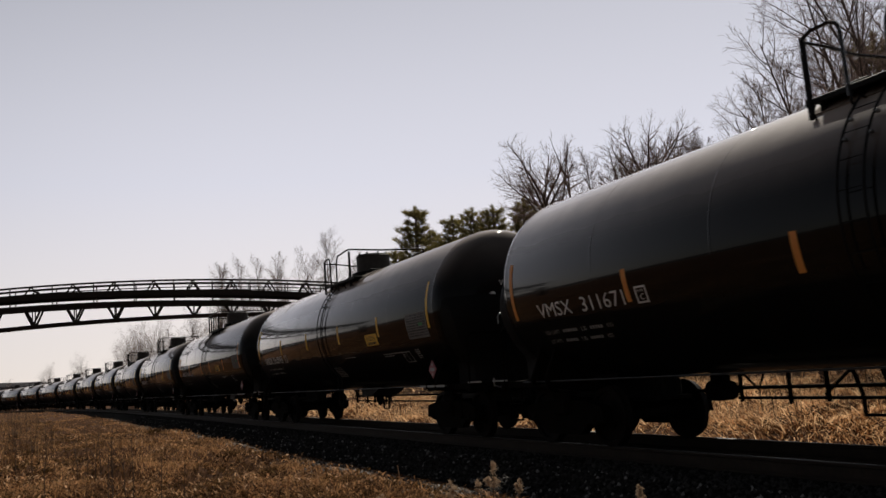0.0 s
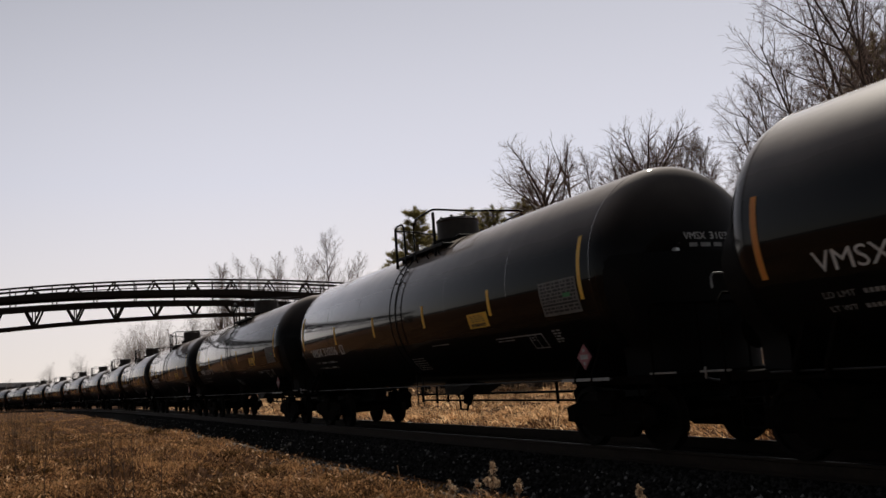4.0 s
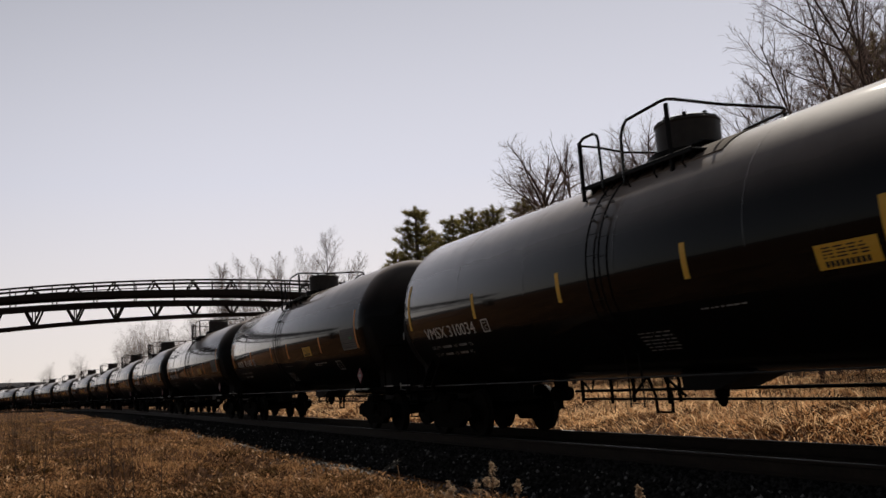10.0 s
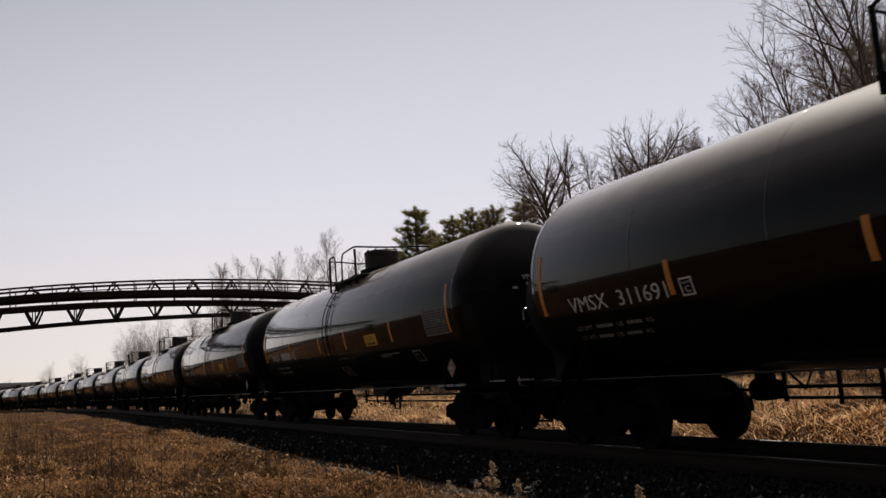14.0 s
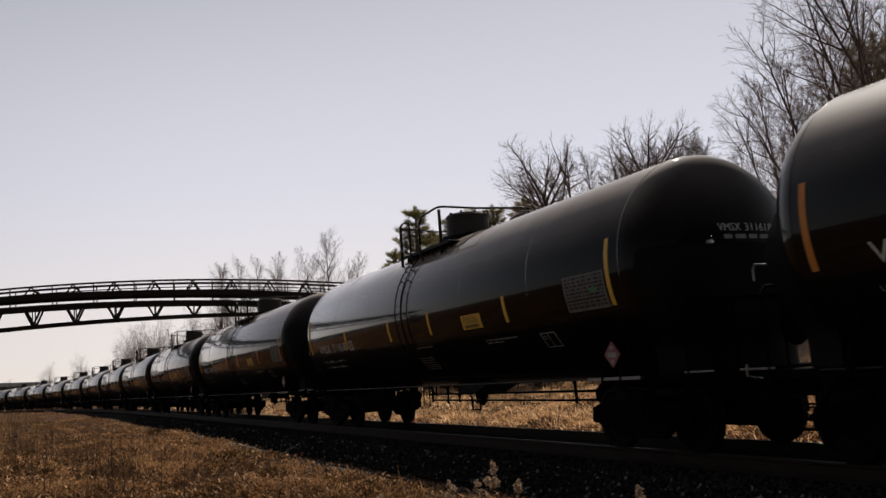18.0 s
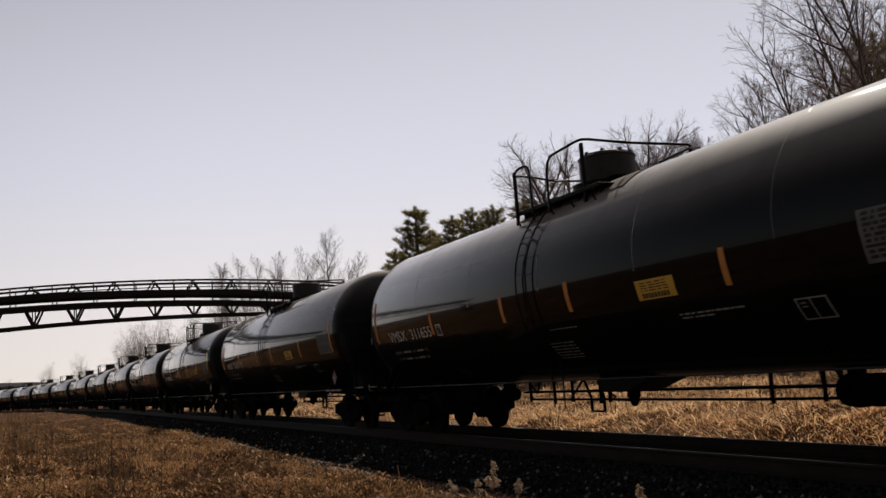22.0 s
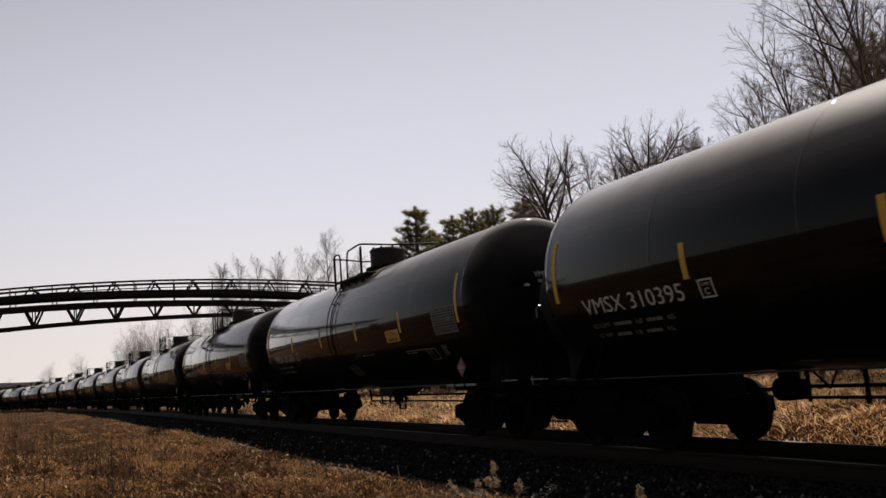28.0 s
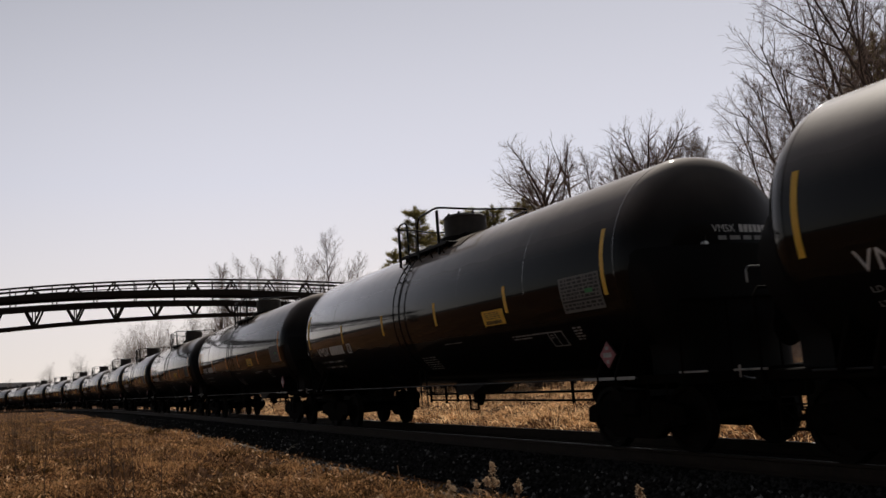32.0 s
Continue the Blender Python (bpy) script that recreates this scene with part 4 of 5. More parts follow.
def make_train():
    d = tank_meshes()
    head = d["head_fn"]
    wv, wf = letters("VMSX")
    d["head_mark"] = Build().add([head(0.42 - 0.38 * x, 2.97 + 0.11 * y) for x, y in wv], wf).mesh("head_mark", M_WHITE)
    marks = {}
    for wide in (True, False):
        a, c = (14.26, 13.30) if wide else (14.36, 13.38)
        pl, ph = (-20.3, -12.2) if wide else (-22.8, -14.4)
        marks[wide] = Build().add([skin(a + (c - a) * x, pl + (ph - pl) * y, 0.005) for x, y in wv], wf).mesh("mark_lettering", M_WHITE)
        u1, u0 = (11.70, 11.46) if wide else (11.82, 11.56)
        bx = Build()
        for q in ((u1, u0, ph, ph - 0.9), (u1, u0, pl + 0.4, pl - 0.5), (u1, u1 - 0.025, ph - 0.9, pl + 0.4), (u0 + 0.025, u0, ph - 0.9, pl + 0.4)):
            patch(bx, *q, 0.005, 0.002)
        v, f = letters("C")
        bx.add([skin(u1 - 0.08 - 0.09 * x, pl + 1.2 + 3.0 * y, 0.005) for x, y in v], f)
        v, f = letters("PLATE")
        bx.add([skin(u1 - 0.05 - 0.15 * x, ph - 3.0 + 1.3 * y, 0.005) for x, y in v], f)
        marks[wide, "box"] = bx.mesh("plate_lettering", M_WHITE)
    for i in range(-9, 27):
        num = NUMBERS.get(i, "")
        wide = i in (-8, -6, -1, 0, 1, 2, 3, 4, 5, 6, 12, 13, 15, 17, 19, 21, 24)
        tape = "orange" if (wide and num != "311618") else "yellow"
        a, c = (13.03, 11.97) if wide else (13.25, 12.12)
        pl, ph = (-20.3, -12.2) if wide else (-22.8, -14.4)
        if num:
            v, f = letters(num)
            nb = Build().add([skin(a + (c - a) * x, pl + (ph - pl) * y, 0.005) for x, y in v], f)
            hb = Build().add([head(-0.04 - 0.55 * x, 2.97 + 0.11 * y) for x, y in v], f).mesh("head_number", M_WHITE)
        else:
            nb = Build()
            for k in range(6):
                w = (c - a) / 6
                patch(nb, a + w * k, a + w * (k + 0.75), pl, ph, 0.005, 0.002)
            hb = Build()
            for k in range(6):
                y0 = -0.04 - 0.092 * k
                hb.add([head(y0, 2.97), head(y0 - 0.07, 2.97), head(y0 - 0.07, 3.08), head(y0, 3.08)], [(0, 1, 2, 3)])
            hb = hb.mesh("head_number", M_WHITE)
        car = tank_car(d, marks[wide], nb.mesh("number_lettering", M_WHITE), marks[wide, "box"], wide, tape, hb, TOP_SHIFT.get(i, 0.0), MID_STRIPES.get(i, (8.83, 6.60)))
        tagged(car, "black railway tank car with %s reflective stripes, rolling on the track" % tape, "tank car", "tank cars of the train")
        if i in (8, 10):   # these two have legs beside the outlet valve
            for x in (-0.52, 0.27):
                part("outlet_leg", d["outlet_leg"], car, m=pose(x, 0.25, 0))
        CARS[i] = car


make_train()


# ---- footbridge ----
BR_A, BR_DIR = Vector((70.2, 10.56)), Vector((-0.175, -0.985)).normalized()
BAY = 2.75


def bridge_at(t, lat=0.0):
    n = Vector((-BR_DIR.y, BR_DIR.x))
    p = BR_A + BR_DIR * t - n * lat
    return p.x, p.y


def bz(t, c0, c1, c2):
    return 1.33 + 1.17 * (c0 - 1.33) + c1 * t + c2 / 1.17 * t * t


def make_bridge():
    br = new("footbridge")
    tagged(br, "dark steel truss footbridge arching over the track", "bridge")
    t0, t1 = -6.0 * BAY, 12.0 * BAY
    ts = [t0 + BAY / 2 * k for k in range(int(round((t1 - t0) / BAY * 2)) + 1)]

    def line(lat, c, dz=0.0):
        return [(*bridge_at(t, lat), bz(t, *c) + dz) for t in ts]
    TOP, DECK, BOT = (8.126, 0.054, -0.0038), (7.58, 0.034, -0.0036), (5.76, 0.057, -0.0030)
    half = 1.0
    for lat in (-half, half):
        part("top_rail", Build().tube(line(lat, TOP), 0.07, 8).mesh("top_rail", M_BRIDGE, True), br)
        part("mid_rail", Build().tube(line(lat, TOP, -0.30), 0.04, 6).mesh("mid_rail", M_BRIDGE, True), br)
        part("mid_rail", Build().tube(line(lat, TOP, -0.52), 0.032, 6).mesh("mid_rail", M_BRIDGE, True), br)
        part("deck_beam", Build().beam(line(lat, DECK, -0.06), 0.14, 0.42).mesh("deck_beam", M_BRIDGE), br)
    for lat in (-half * 0.55, half * 0.55):
        part("lower_beam", Build().beam(line(lat, (DECK[0] - 0.66, DECK[1], DECK[2])), 0.16, 0.36).mesh("lower_beam", M_BRIDGE), br)
        part("bottom_chord", Build().tube(line(lat, BOT), 0.115, 8).mesh("bottom_chord", M_BRIDGE, True), br)
    # planks of the deck
    for k in range(len(ts) - 1):
        for h in range(6):
            t = ts[k] + BAY / 2 * (h + 0.5) / 6
            x, y = bridge_at(t)
            slope = math.atan(DECK[1] + 2 * DECK[2] / 1.17 * t)
            dirv = math.degrees(math.atan2(BR_DIR.y, BR_DIR.x))
            if PLANK[0] is None:
                PLANK[0] = Build().box((0, 0, 0), (0.215, 2 * half + 0.1, 0.05), 0.006).mesh("plank", M_DECK)
            part("plank", PLANK[0], br, m=Matrix.Translation((x, y, bz(t, *DECK) + 0.10)) @ pose(0, 0, 0, 0, 0, dirv) @ pose(0, 0, 0, 0, -math.degrees(slope), 0))
    # bracing: a node at each bay foot, diagonals to the beams above and to the hand rail
    k0 = 1.9 * 1.17
    n = int((t1 - t0) / BAY)
    for k in range(-7, n):
        t = k0 + k * BAY
        if t < t0 + 0.8 or t > t1 - 0.8:
            continue
        for lat in (-half * 0.55, half * 0.55):
            foot = Vector((*bridge_at(t, lat), bz(t, *BOT)))
            for dt in (-0.62, 0.0, 0.62):
                q = Vector((*bridge_at(t + dt, lat), bz(t + dt, *DECK) - 0.72))
                part("brace", Build().tube([foot, q], 0.075 if dt else 0.045, 6).mesh("brace", M_BRIDGE, True), br)
        a = Vector((*bridge_at(t, -half * 0.55), bz(t, *BOT)))
        c = Vector((*bridge_at(t, half * 0.55), bz(t, *BOT)))
        part("cross_strut", Build().tube([a, c], 0.05, 6).mesh("cross_strut", M_BRIDGE, True), br)
        for lat in (-half, half):
            apex = Vector((*bridge_at(t, lat), bz(t, *TOP)))
            for dt in (-0.55, 0.55):
                q = Vector((*bridge_at(t + dt, lat), bz(t + dt, *DECK)))
                part("rail_brace", Build().tube([q, apex], 0.06, 6).mesh("rail_brace", M_BRIDGE, True), br)
            tm = t + BAY / 2
            part("rail_post", Build().tube([(*bridge_at(tm, lat), bz(tm, *DECK) - 0.65), (*bridge_at(tm, lat), bz(tm, *TOP))], 0.042, 6).mesh("rail_post", M_BRIDGE, True), br)
    # piers on both banks
    for t in (t0 + 0.5, t1 - 0.5):
        b = Build()
        x, y = bridge_at(t)
        g = float(ground_z(x, y))
        h = bz(t, *BOT) - g - 0.05
        b.box((x, y, g + h / 2 - 0.2), (1.6, 1.2, h + 0.4), 0.06)
        b.box((x, y, g + h - 0.12), (2.2, 1.6, 0.3), 0.05)
        part("pier", b.mesh("pier", M_BALLAST), br, "concrete pier")


PLANK = [None]
make_bridge()


# ---- trees ----
def grow(rnd, form, trunk, wood, twigs):
    """A leafless tree ten metres high: tapered stems, limbs, and twigs in a mesh of their own."""

    def limb(p, d, length, r, level):
        n = 8 if level == 0 else (6 if level == 1 else 4 if level == 2 else 3)
        pts, q, dd = [p], p.copy(), d.copy()
        bend = (form["bend"], 0.10, 0.13, 0.16)[level]
        for _ in range(n):
            dd = (dd + Vector((rnd.gauss(0, bend), rnd.gauss(0, bend), rnd.gauss(0, bend * 0.7) + (form["up"] if level else 0)))).normalized()
            q = q + dd * (length / n)
            pts.append(q.copy())
        target = trunk if level == 0 else (wood if level == 1 else twigs)
        target.tube(pts, r, (8, 6, 4, 3)[level], max(r * (0.45 if level == 0 and form["stop"] < 1 else 0.2), 0.0022), caps=False)
        if level >= 3:
            return
        for k in range(form["counts"][level]):
            f = (form["first"] + (1 - form["first"]) * (k + rnd.random()) / form["counts"][0]) if level == 0 else 0.10 + 0.88 * (k + rnd.random()) / form["counts"][level]
            f = min(f, 0.99)
            i = min(int(f * n), n - 1)
            base = pts[i].lerp(pts[i + 1], f * n - i)
            here = (pts[i + 1] - pts[i]).normalized()
            a = k * 2.4 + rnd.uniform(-0.6, 0.6)
            ang = form["angles"][level]
            tilt = radians(rnd.uniform(ang - 13, ang + 13)) * (1.15 - 0.35 * f if level == 0 else 1.0)
            e1 = here.cross(Vector((0.9, 0.3, 0.25))).normalized()
            e2 = here.cross(e1)
            nd = (here * math.cos(tilt) + (e1 * math.cos(a) + e2 * math.sin(a)) * math.sin(tilt)).normalized()
            if level == 0:
                size = form["limb"] * rnd.uniform(0.7, 1.1) * (1.25 - 0.75 * f if form["stop"] == 1 else 1.0)
            else:
                size = length * rnd.uniform(0.3, 0.62) * (1.15 - 0.6 * f)
            thick = r * rnd.uniform(0.4, 0.7) * (1 if level == 0 and form["stop"] < 1 else 1 - 0.72 * f)
            limb(base, nd, size, max(thick, form["thin"]), level + 1)
    for k in range(form["stems"]):
        spread = 0.02 + 0.10 * (form["stems"] > 1)
        lean = Vector((rnd.gauss(0, spread), rnd.gauss(0, spread), 1)).normalized()
        limb(Vector((0.12 * k, 0.08 * k, -0.2)), lean, 10.0 * form["stop"] * (1 - 0.12 * k), form["r"] * (1 - 0.15 * k), 0)


def bare_form(stop, first, limb, counts, angles, up=0.05, r=0.09, stems=1, bend=0.03, thin=0.0036):
    return {"stop": stop, "first": first, "limb": limb, "counts": counts, "angles": angles, "up": up, "r": r, "stems": stems, "bend": bend, "thin": thin}


def bare_tree_meshes(seed, form):
    rnd = random.Random(seed)
    t, w, g = Build(), Build(), Build()
    grow(rnd, form, t, w, g)
    top = max(max((p[2] for p in b.v), default=0) for b in (t, w, g))

    def fit(b, name, mat):
        b.v = [(x * 10 / top, y * 10 / top, z * 10 / top if z > 0 else z) for x, y, z in b.v]
        v = np.array(b.v, np.float32)
        return big_mesh(name, v, np.concatenate([np.array(f) for f in b.f]), [len(f) for f in b.f], mat, True)
    return fit(t, "trunk", M_BARK), fit(w, "branchwork", M_BARK), fit(g, "twigs", M_TWIG)


def pine_meshes(seed):
    """A pine ten metres high: whorls of upswept branches that carry tufts of needles."""
    rnd = random.Random(seed)
    t, w = Build(), Build()
    t.tube([(0, 0, -0.2), (0.05, 0.0, 4), (0.0, 0.06, 8), (0, 0, 9.9)], 0.16, 8, 0.02)
    verts, loops, sizes = [], [], []

    def tuft(c, ahead, size):
        for _ in range(13):
            d = (ahead + Vector((rnd.gauss(0, 0.55), rnd.gauss(0, 0.55), rnd.gauss(0.1, 0.5)))).normalized() * size * rnd.uniform(0.6, 1.1)
            s = d.cross(Vector((rnd.gauss(0, 1), rnd.gauss(0, 1), rnd.gauss(0, 1)))).normalized() * 0.014
            k2 = len(verts)
            verts.extend([tuple(c - s), tuple(c + s), tuple(c + d)])
            loops.extend([k2, k2 + 1, k2 + 2])
            sizes.append(3)
    for k in range(30):
        h = 1.0 + 8.7 * k / 30 + rnd.uniform(-0.08, 0.08)
        turn = rnd.uniform(0, 6.28)
        for j in range(6):
            if rnd.random() < 0.12:
                continue
            reach = ((1 - h / 10.1) ** 0.75 * 2.0 + 0.16) * rnd.uniform(0.55, 1.2)
            a = turn + j * 1.047 + rnd.uniform(-0.3, 0.3)
            out = Vector((math.cos(a), math.sin(a), 0))
            root = Vector((0, 0, h))
            mid = root + out * (reach * 0.55) + Vector((0, 0, reach * 0.08))
            tip = root + out * reach + Vector((0, 0, reach * rnd.uniform(0.28, 0.55)))
            w.tube([root, mid, tip], 0.026, 4, 0.007, caps=False)
            for q in range(int(9 * reach) + 4):
                f = rnd.uniform(0.25, 1.0)
                c = root.lerp(mid, f * 2) if f < 0.5 else mid.lerp(tip, f * 2 - 1)
                side = Vector((-out.y, out.x, 0)) * rnd.gauss(0, 0.16 * reach)
                tuft(c + side + Vector((0, 0, rnd.uniform(-0.02, 0.10))), (out * 0.55 + Vector((0, 0, 0.75)) + side).normalized(), 0.34)
    for q in range(8):
        tuft(Vector((0, 0, 9.5 + 0.05 * q)), Vector((0, 0, 1)), 0.3)
    return t.mesh("trunk", M_BARK, True), w.mesh("branchwork", M_BARK, True), big_mesh("needles", verts, loops, sizes, M_NEEDLE)


TREES = [
    ("whip", 19.1, -15.5, 13.3, 0.176, 0.16), ("whip", 21.4, -19.0, 13.4, 0.28, 0.275), ("whip", 25.5, -19.1, 13.2, 0.073, 0.07), ("whip", 15.4, -13.2, 13.4, 0.179, 0.145),
    ("whip", 13.5, -12.1, 13.0, 0.207, 0.159), ("whip", 12.2, -9.3, 11.9, 0.111, 0.083), ("whip", 19.5, -16.3, 13.7, 0.031, 0.024), ("whip", 21.7, -19.8, 15.4, 0.153, 0.13),
    ("slim", 30.4, -25.5, 16.9, 0.007, 0.006), ("slim", 29.0, -25.4, 17.1, -0.008, -0.007), ("slim", 27.4, -25.4, 17.0, -0.022, -0.017), ("slim", 32.2, -26.5, 16.3, 0.028, 0.025),
    ("slim", 28.8, -28.1, 18.6, -0.04, -0.03), ("crown", 45.2, -20.5, 15.7, 0.02, 0.031), ("twin", 45.7, -23.3, 16.4, 0.022, 0.032), ("crown", 46.0, -26.2, 16.2, 0.001, 0.001),
    ("crown", 42.8, -25.4, 16.6, -0.024, -0.029), ("slim", 47.4, -30.9, 16.9, -0.02, -0.024), ("slim", 46.9, -31.5, 17.1, -0.022, -0.025), ("slim", 46.5, -31.9, 16.9, -0.023, -0.026),
    ("slim", 46.2, -32.3, 17.0, -0.024, -0.026), ("slim", 45.7, -32.8, 16.8, -0.025, -0.027), ("slim", 45.2, -33.4, 17.1, -0.027, -0.028), ("slim", 53.5, -29.7, 17.3, -0.013, -0.017),
    ("slim", 52.1, -31.4, 17.2, -0.016, -0.02),
    ("whip", 17.6, -16.5, 16.5, 0.12, 0.12), ("whip", 16.1, -16.3, 16.2, 0.12, 0.14), ("slim", 75.0, -30.9, 17.0),
    ("pine", 68.6, -21.3, 15.7), ("pine", 72.5, -24.8, 14.1), ("pine", 66.4, -23.7, 14.5), ("pine", 63.8, -24.3, 14.9), ("pine", 61.3, -24.8, 14.6),
    ("pine", 56.6, -24.9, 14.3), ("pine", 83.2, -25.3, 14.4), ("pine", 36.2, -38.8, 20.4), ("slim", 107.9, -12.2, 16.8), ("slim", 109.1, -16.3, 17.8), ("slim", 112.0, -14.5, 17.2), ("slim", 106.0, -18.6, 17.6),
    ("slim", 104.8, -17.2, 17.2), ("wide", 90.7, -19.1, 18.0), ("slim", 94.1, -24.7, 16.2), ("slim", 99.6, -24.1, 15.4), ("slim", 110.8, -21.7, 16.6),
    ("bush", 129.4, -3.1, 11.2), ("bush", 133.0, -4.4, 11.5), ("bush", 126.0, -6.4, 11.2), ("bush", 127.2, -5.1, 12.0), ("bush", 123.9, -7.5, 11.2), ("bush", 122.0, -9.0, 12.0), ("bush", 119.0, -11.8, 12.4), ("bush", 120.5, -10.3, 12.2), ("bush", 115.8, -13.5, 12.8), ("bush", 114.0, -15.0, 13.4),
    ("bush", 112.2, -16.0, 13.8), ("bush", 189.7, -1.8, 10.9), ("bush", 220.0, 4.5, 10.5), ("bush", 240.0, 12.4, 8.0), ("bush", 108.5, -18.7, 12.8)]


def make_trees():
    forms = {"whip": [bare_tree_meshes(s, bare_form(1, 0.22, 3.0, (24, 8, 5), (44, 42, 40), 0.045, 0.075, 1, 0.03)) for s in (1, 2, 3, 4)],
             "crown": [bare_tree_meshes(s, bare_form(0.70, 0.70, 2.5, (12, 14, 10), (44, 46, 46), 0.055, 0.085, 1, 0.03, 0.0048)) for s in (11, 12, 13)],
             "twin": [bare_tree_meshes(s, bare_form(0.84, 0.84, 1.7, (3, 4, 3), (20, 30, 34), 0.06, 0.07, 1, 0.04, 0.007)) for s in (15,)],
             "wide": [bare_tree_meshes(s, bare_form(1, 0.34, 3.2, (18, 12, 8), (36, 42, 42), 0.08, 0.09, 2, 0.03, 0.006)) for s in (16,)],
             "slim": [bare_tree_meshes(s, bare_form(1, 0.22, 2.6, (24, 11, 8), (34, 38, 38), 0.08, 0.075, 1, 0.03, 0.0055)) for s in (21, 22, 23)],
             "bush": [bare_tree_meshes(s, bare_form(1, 0.06, 4.4, (14, 10, 7), (42, 44, 44), 0.08, 0.09, 3, 0.03, 0.006)) for s in (31, 32)],
             "pine": [pine_meshes(s) for s in (41, 42)]}
    words = {"whip": "tall leafless tree leaning out from the woods, with fine twigs", "crown": "leafless tree with a forked spreading crown", "twin": "thin leafless tree with a forked top", "wide": "leafless tree with a broad spreading crown",
             "slim": "slender leafless tree with upright branches", "bush": "bushy leafless tree beside the track", "pine": "dark green pine with an uneven crown"}
    rnd = random.Random(7)
    for k, (kind, x, y, h, *lean) in enumerate(TREES):
        meshes = forms[kind][k % len(forms[kind])]
        broad = 1.3 if kind == "pine" else 1.0
        lx, ly = lean or (0.0, 0.0)
        turn = Vector((0, 0, 1)).rotation_difference(Vector((lx, ly, math.sqrt(1 - lx * lx - ly * ly)))).to_matrix().to_4x4()
        tree = new("pine_tree" if kind == "pine" else "bare_tree")
        tree.matrix_basis = Matrix.Translation((x, y, float(ground_z(x, y)))) @ turn @ pose(0, 0, 0, 0, 0, rnd.uniform(0, 360)) @ Matrix.Diagonal((h / 10 * broad, h / 10 * broad, h / 10, 1))
        part("trunk", meshes[0], tree)
        part("branchwork", meshes[1], tree)
        part("needles" if kind == "pine" else "crown", meshes[2], tree)
        tagged(tree, words[kind], "tree", "trees beyond the track")


make_trees()


def make_brush():
    """Leafless brush along the foot of the woods."""
    forms = [bare_tree_meshes(s, bare_form(1, 0.03, 5.0, (12, 10, 8), (48, 48, 48), 0.06, 0.08, 4)) for s in (51, 52, 53)]
    rnd = random.Random(17)
    for k in range(46):
        x = 8 + 62 * (k + rnd.random()) / 46
        y = -17.5 - 0.06 * x - rnd.uniform(0, 9)
        h = rnd.uniform(3.0, 5.5)
        bush = new("brush")
        bush.matrix_basis = pose(x, y, float(ground_z(x, y)), 0, 0, rnd.uniform(0, 360)) @ Matrix.Diagonal((h / 6, h / 6, h / 10, 1))
        t, w, g = forms[k % 3]
        part("stem", t, bush)
        part("branchwork", w, bush)
        part("crown", g, bush)
        tagged(bush, "tangled leafless brush at the edge of the woods", "bush", "brush at the woods' edge")


make_brush()


# ---- grass and weeds ----
def blades(name, rng, x, y, z, h, w, mat, lean=0.35, heading=None):
    """Many thin bent blades as one mesh."""
    n = len(x)
    a = rng.uniform(0, 2 * np.pi, n)
    b = rng.uniform(0, 2 * np.pi, n) if heading is None else heading + rng.normal(0, 0.4, n)
    ca, sa = np.cos(a) * w / 2, np.sin(a) * w / 2
    lx, ly = np.cos(b) * h * rng.uniform(0.05, 1, n) * lean, np.sin(b) * h * rng.uniform(0.05, 1, n) * lean
    base = np.stack([x, y, z - 0.02], -1)
    s = np.stack([ca, sa, 0 * ca], -1)
    mid = base + np.stack([lx * 0.35, ly * 0.35, h * 0.55], -1)
    tip = base + np.stack([lx * 1.2, ly * 1.2, h * rng.uniform(0.75, 1.0, n)], -1)
    v = np.stack([base - s, base + s, mid + s * 0.8, mid - s * 0.8, tip], 1).reshape(-1, 3)
    k = np.arange(n)[:, None] * 5
    loops = (k + np.array([0, 1, 2, 3, 3, 2, 4])).ravel()
    sizes = np.tile([4, 3], n)
    return new(name, big_mesh(name, v, loops, sizes, mat))


def dark_patch(x, y):
    """Below zero where dark thatch and dead weeds cover the bank: the hollows, one large mound and the far end."""
    return (np.sin(0.95 * x + 1.2 * np.sin(0.9 * y)) * np.sin(1.7 * y + 0.8 * np.sin(0.7 * x) + 0.5) + 0.6 * np.sin(1.9 * x + 1) * np.sin(2.6 * y)
            - 1.4 * np.exp(-((x - 16.8) / 2.6) ** 2 - ((y - 5.5) / 1.1) ** 2) - 0.8 * np.exp(-((x - 32) / 9) ** 2 - ((y - 8.0) / 1.4) ** 2) + 0.5 * np.exp(-((x - 15) / 3.5) ** 2 - ((y - 8.8) / 0.9) ** 2))


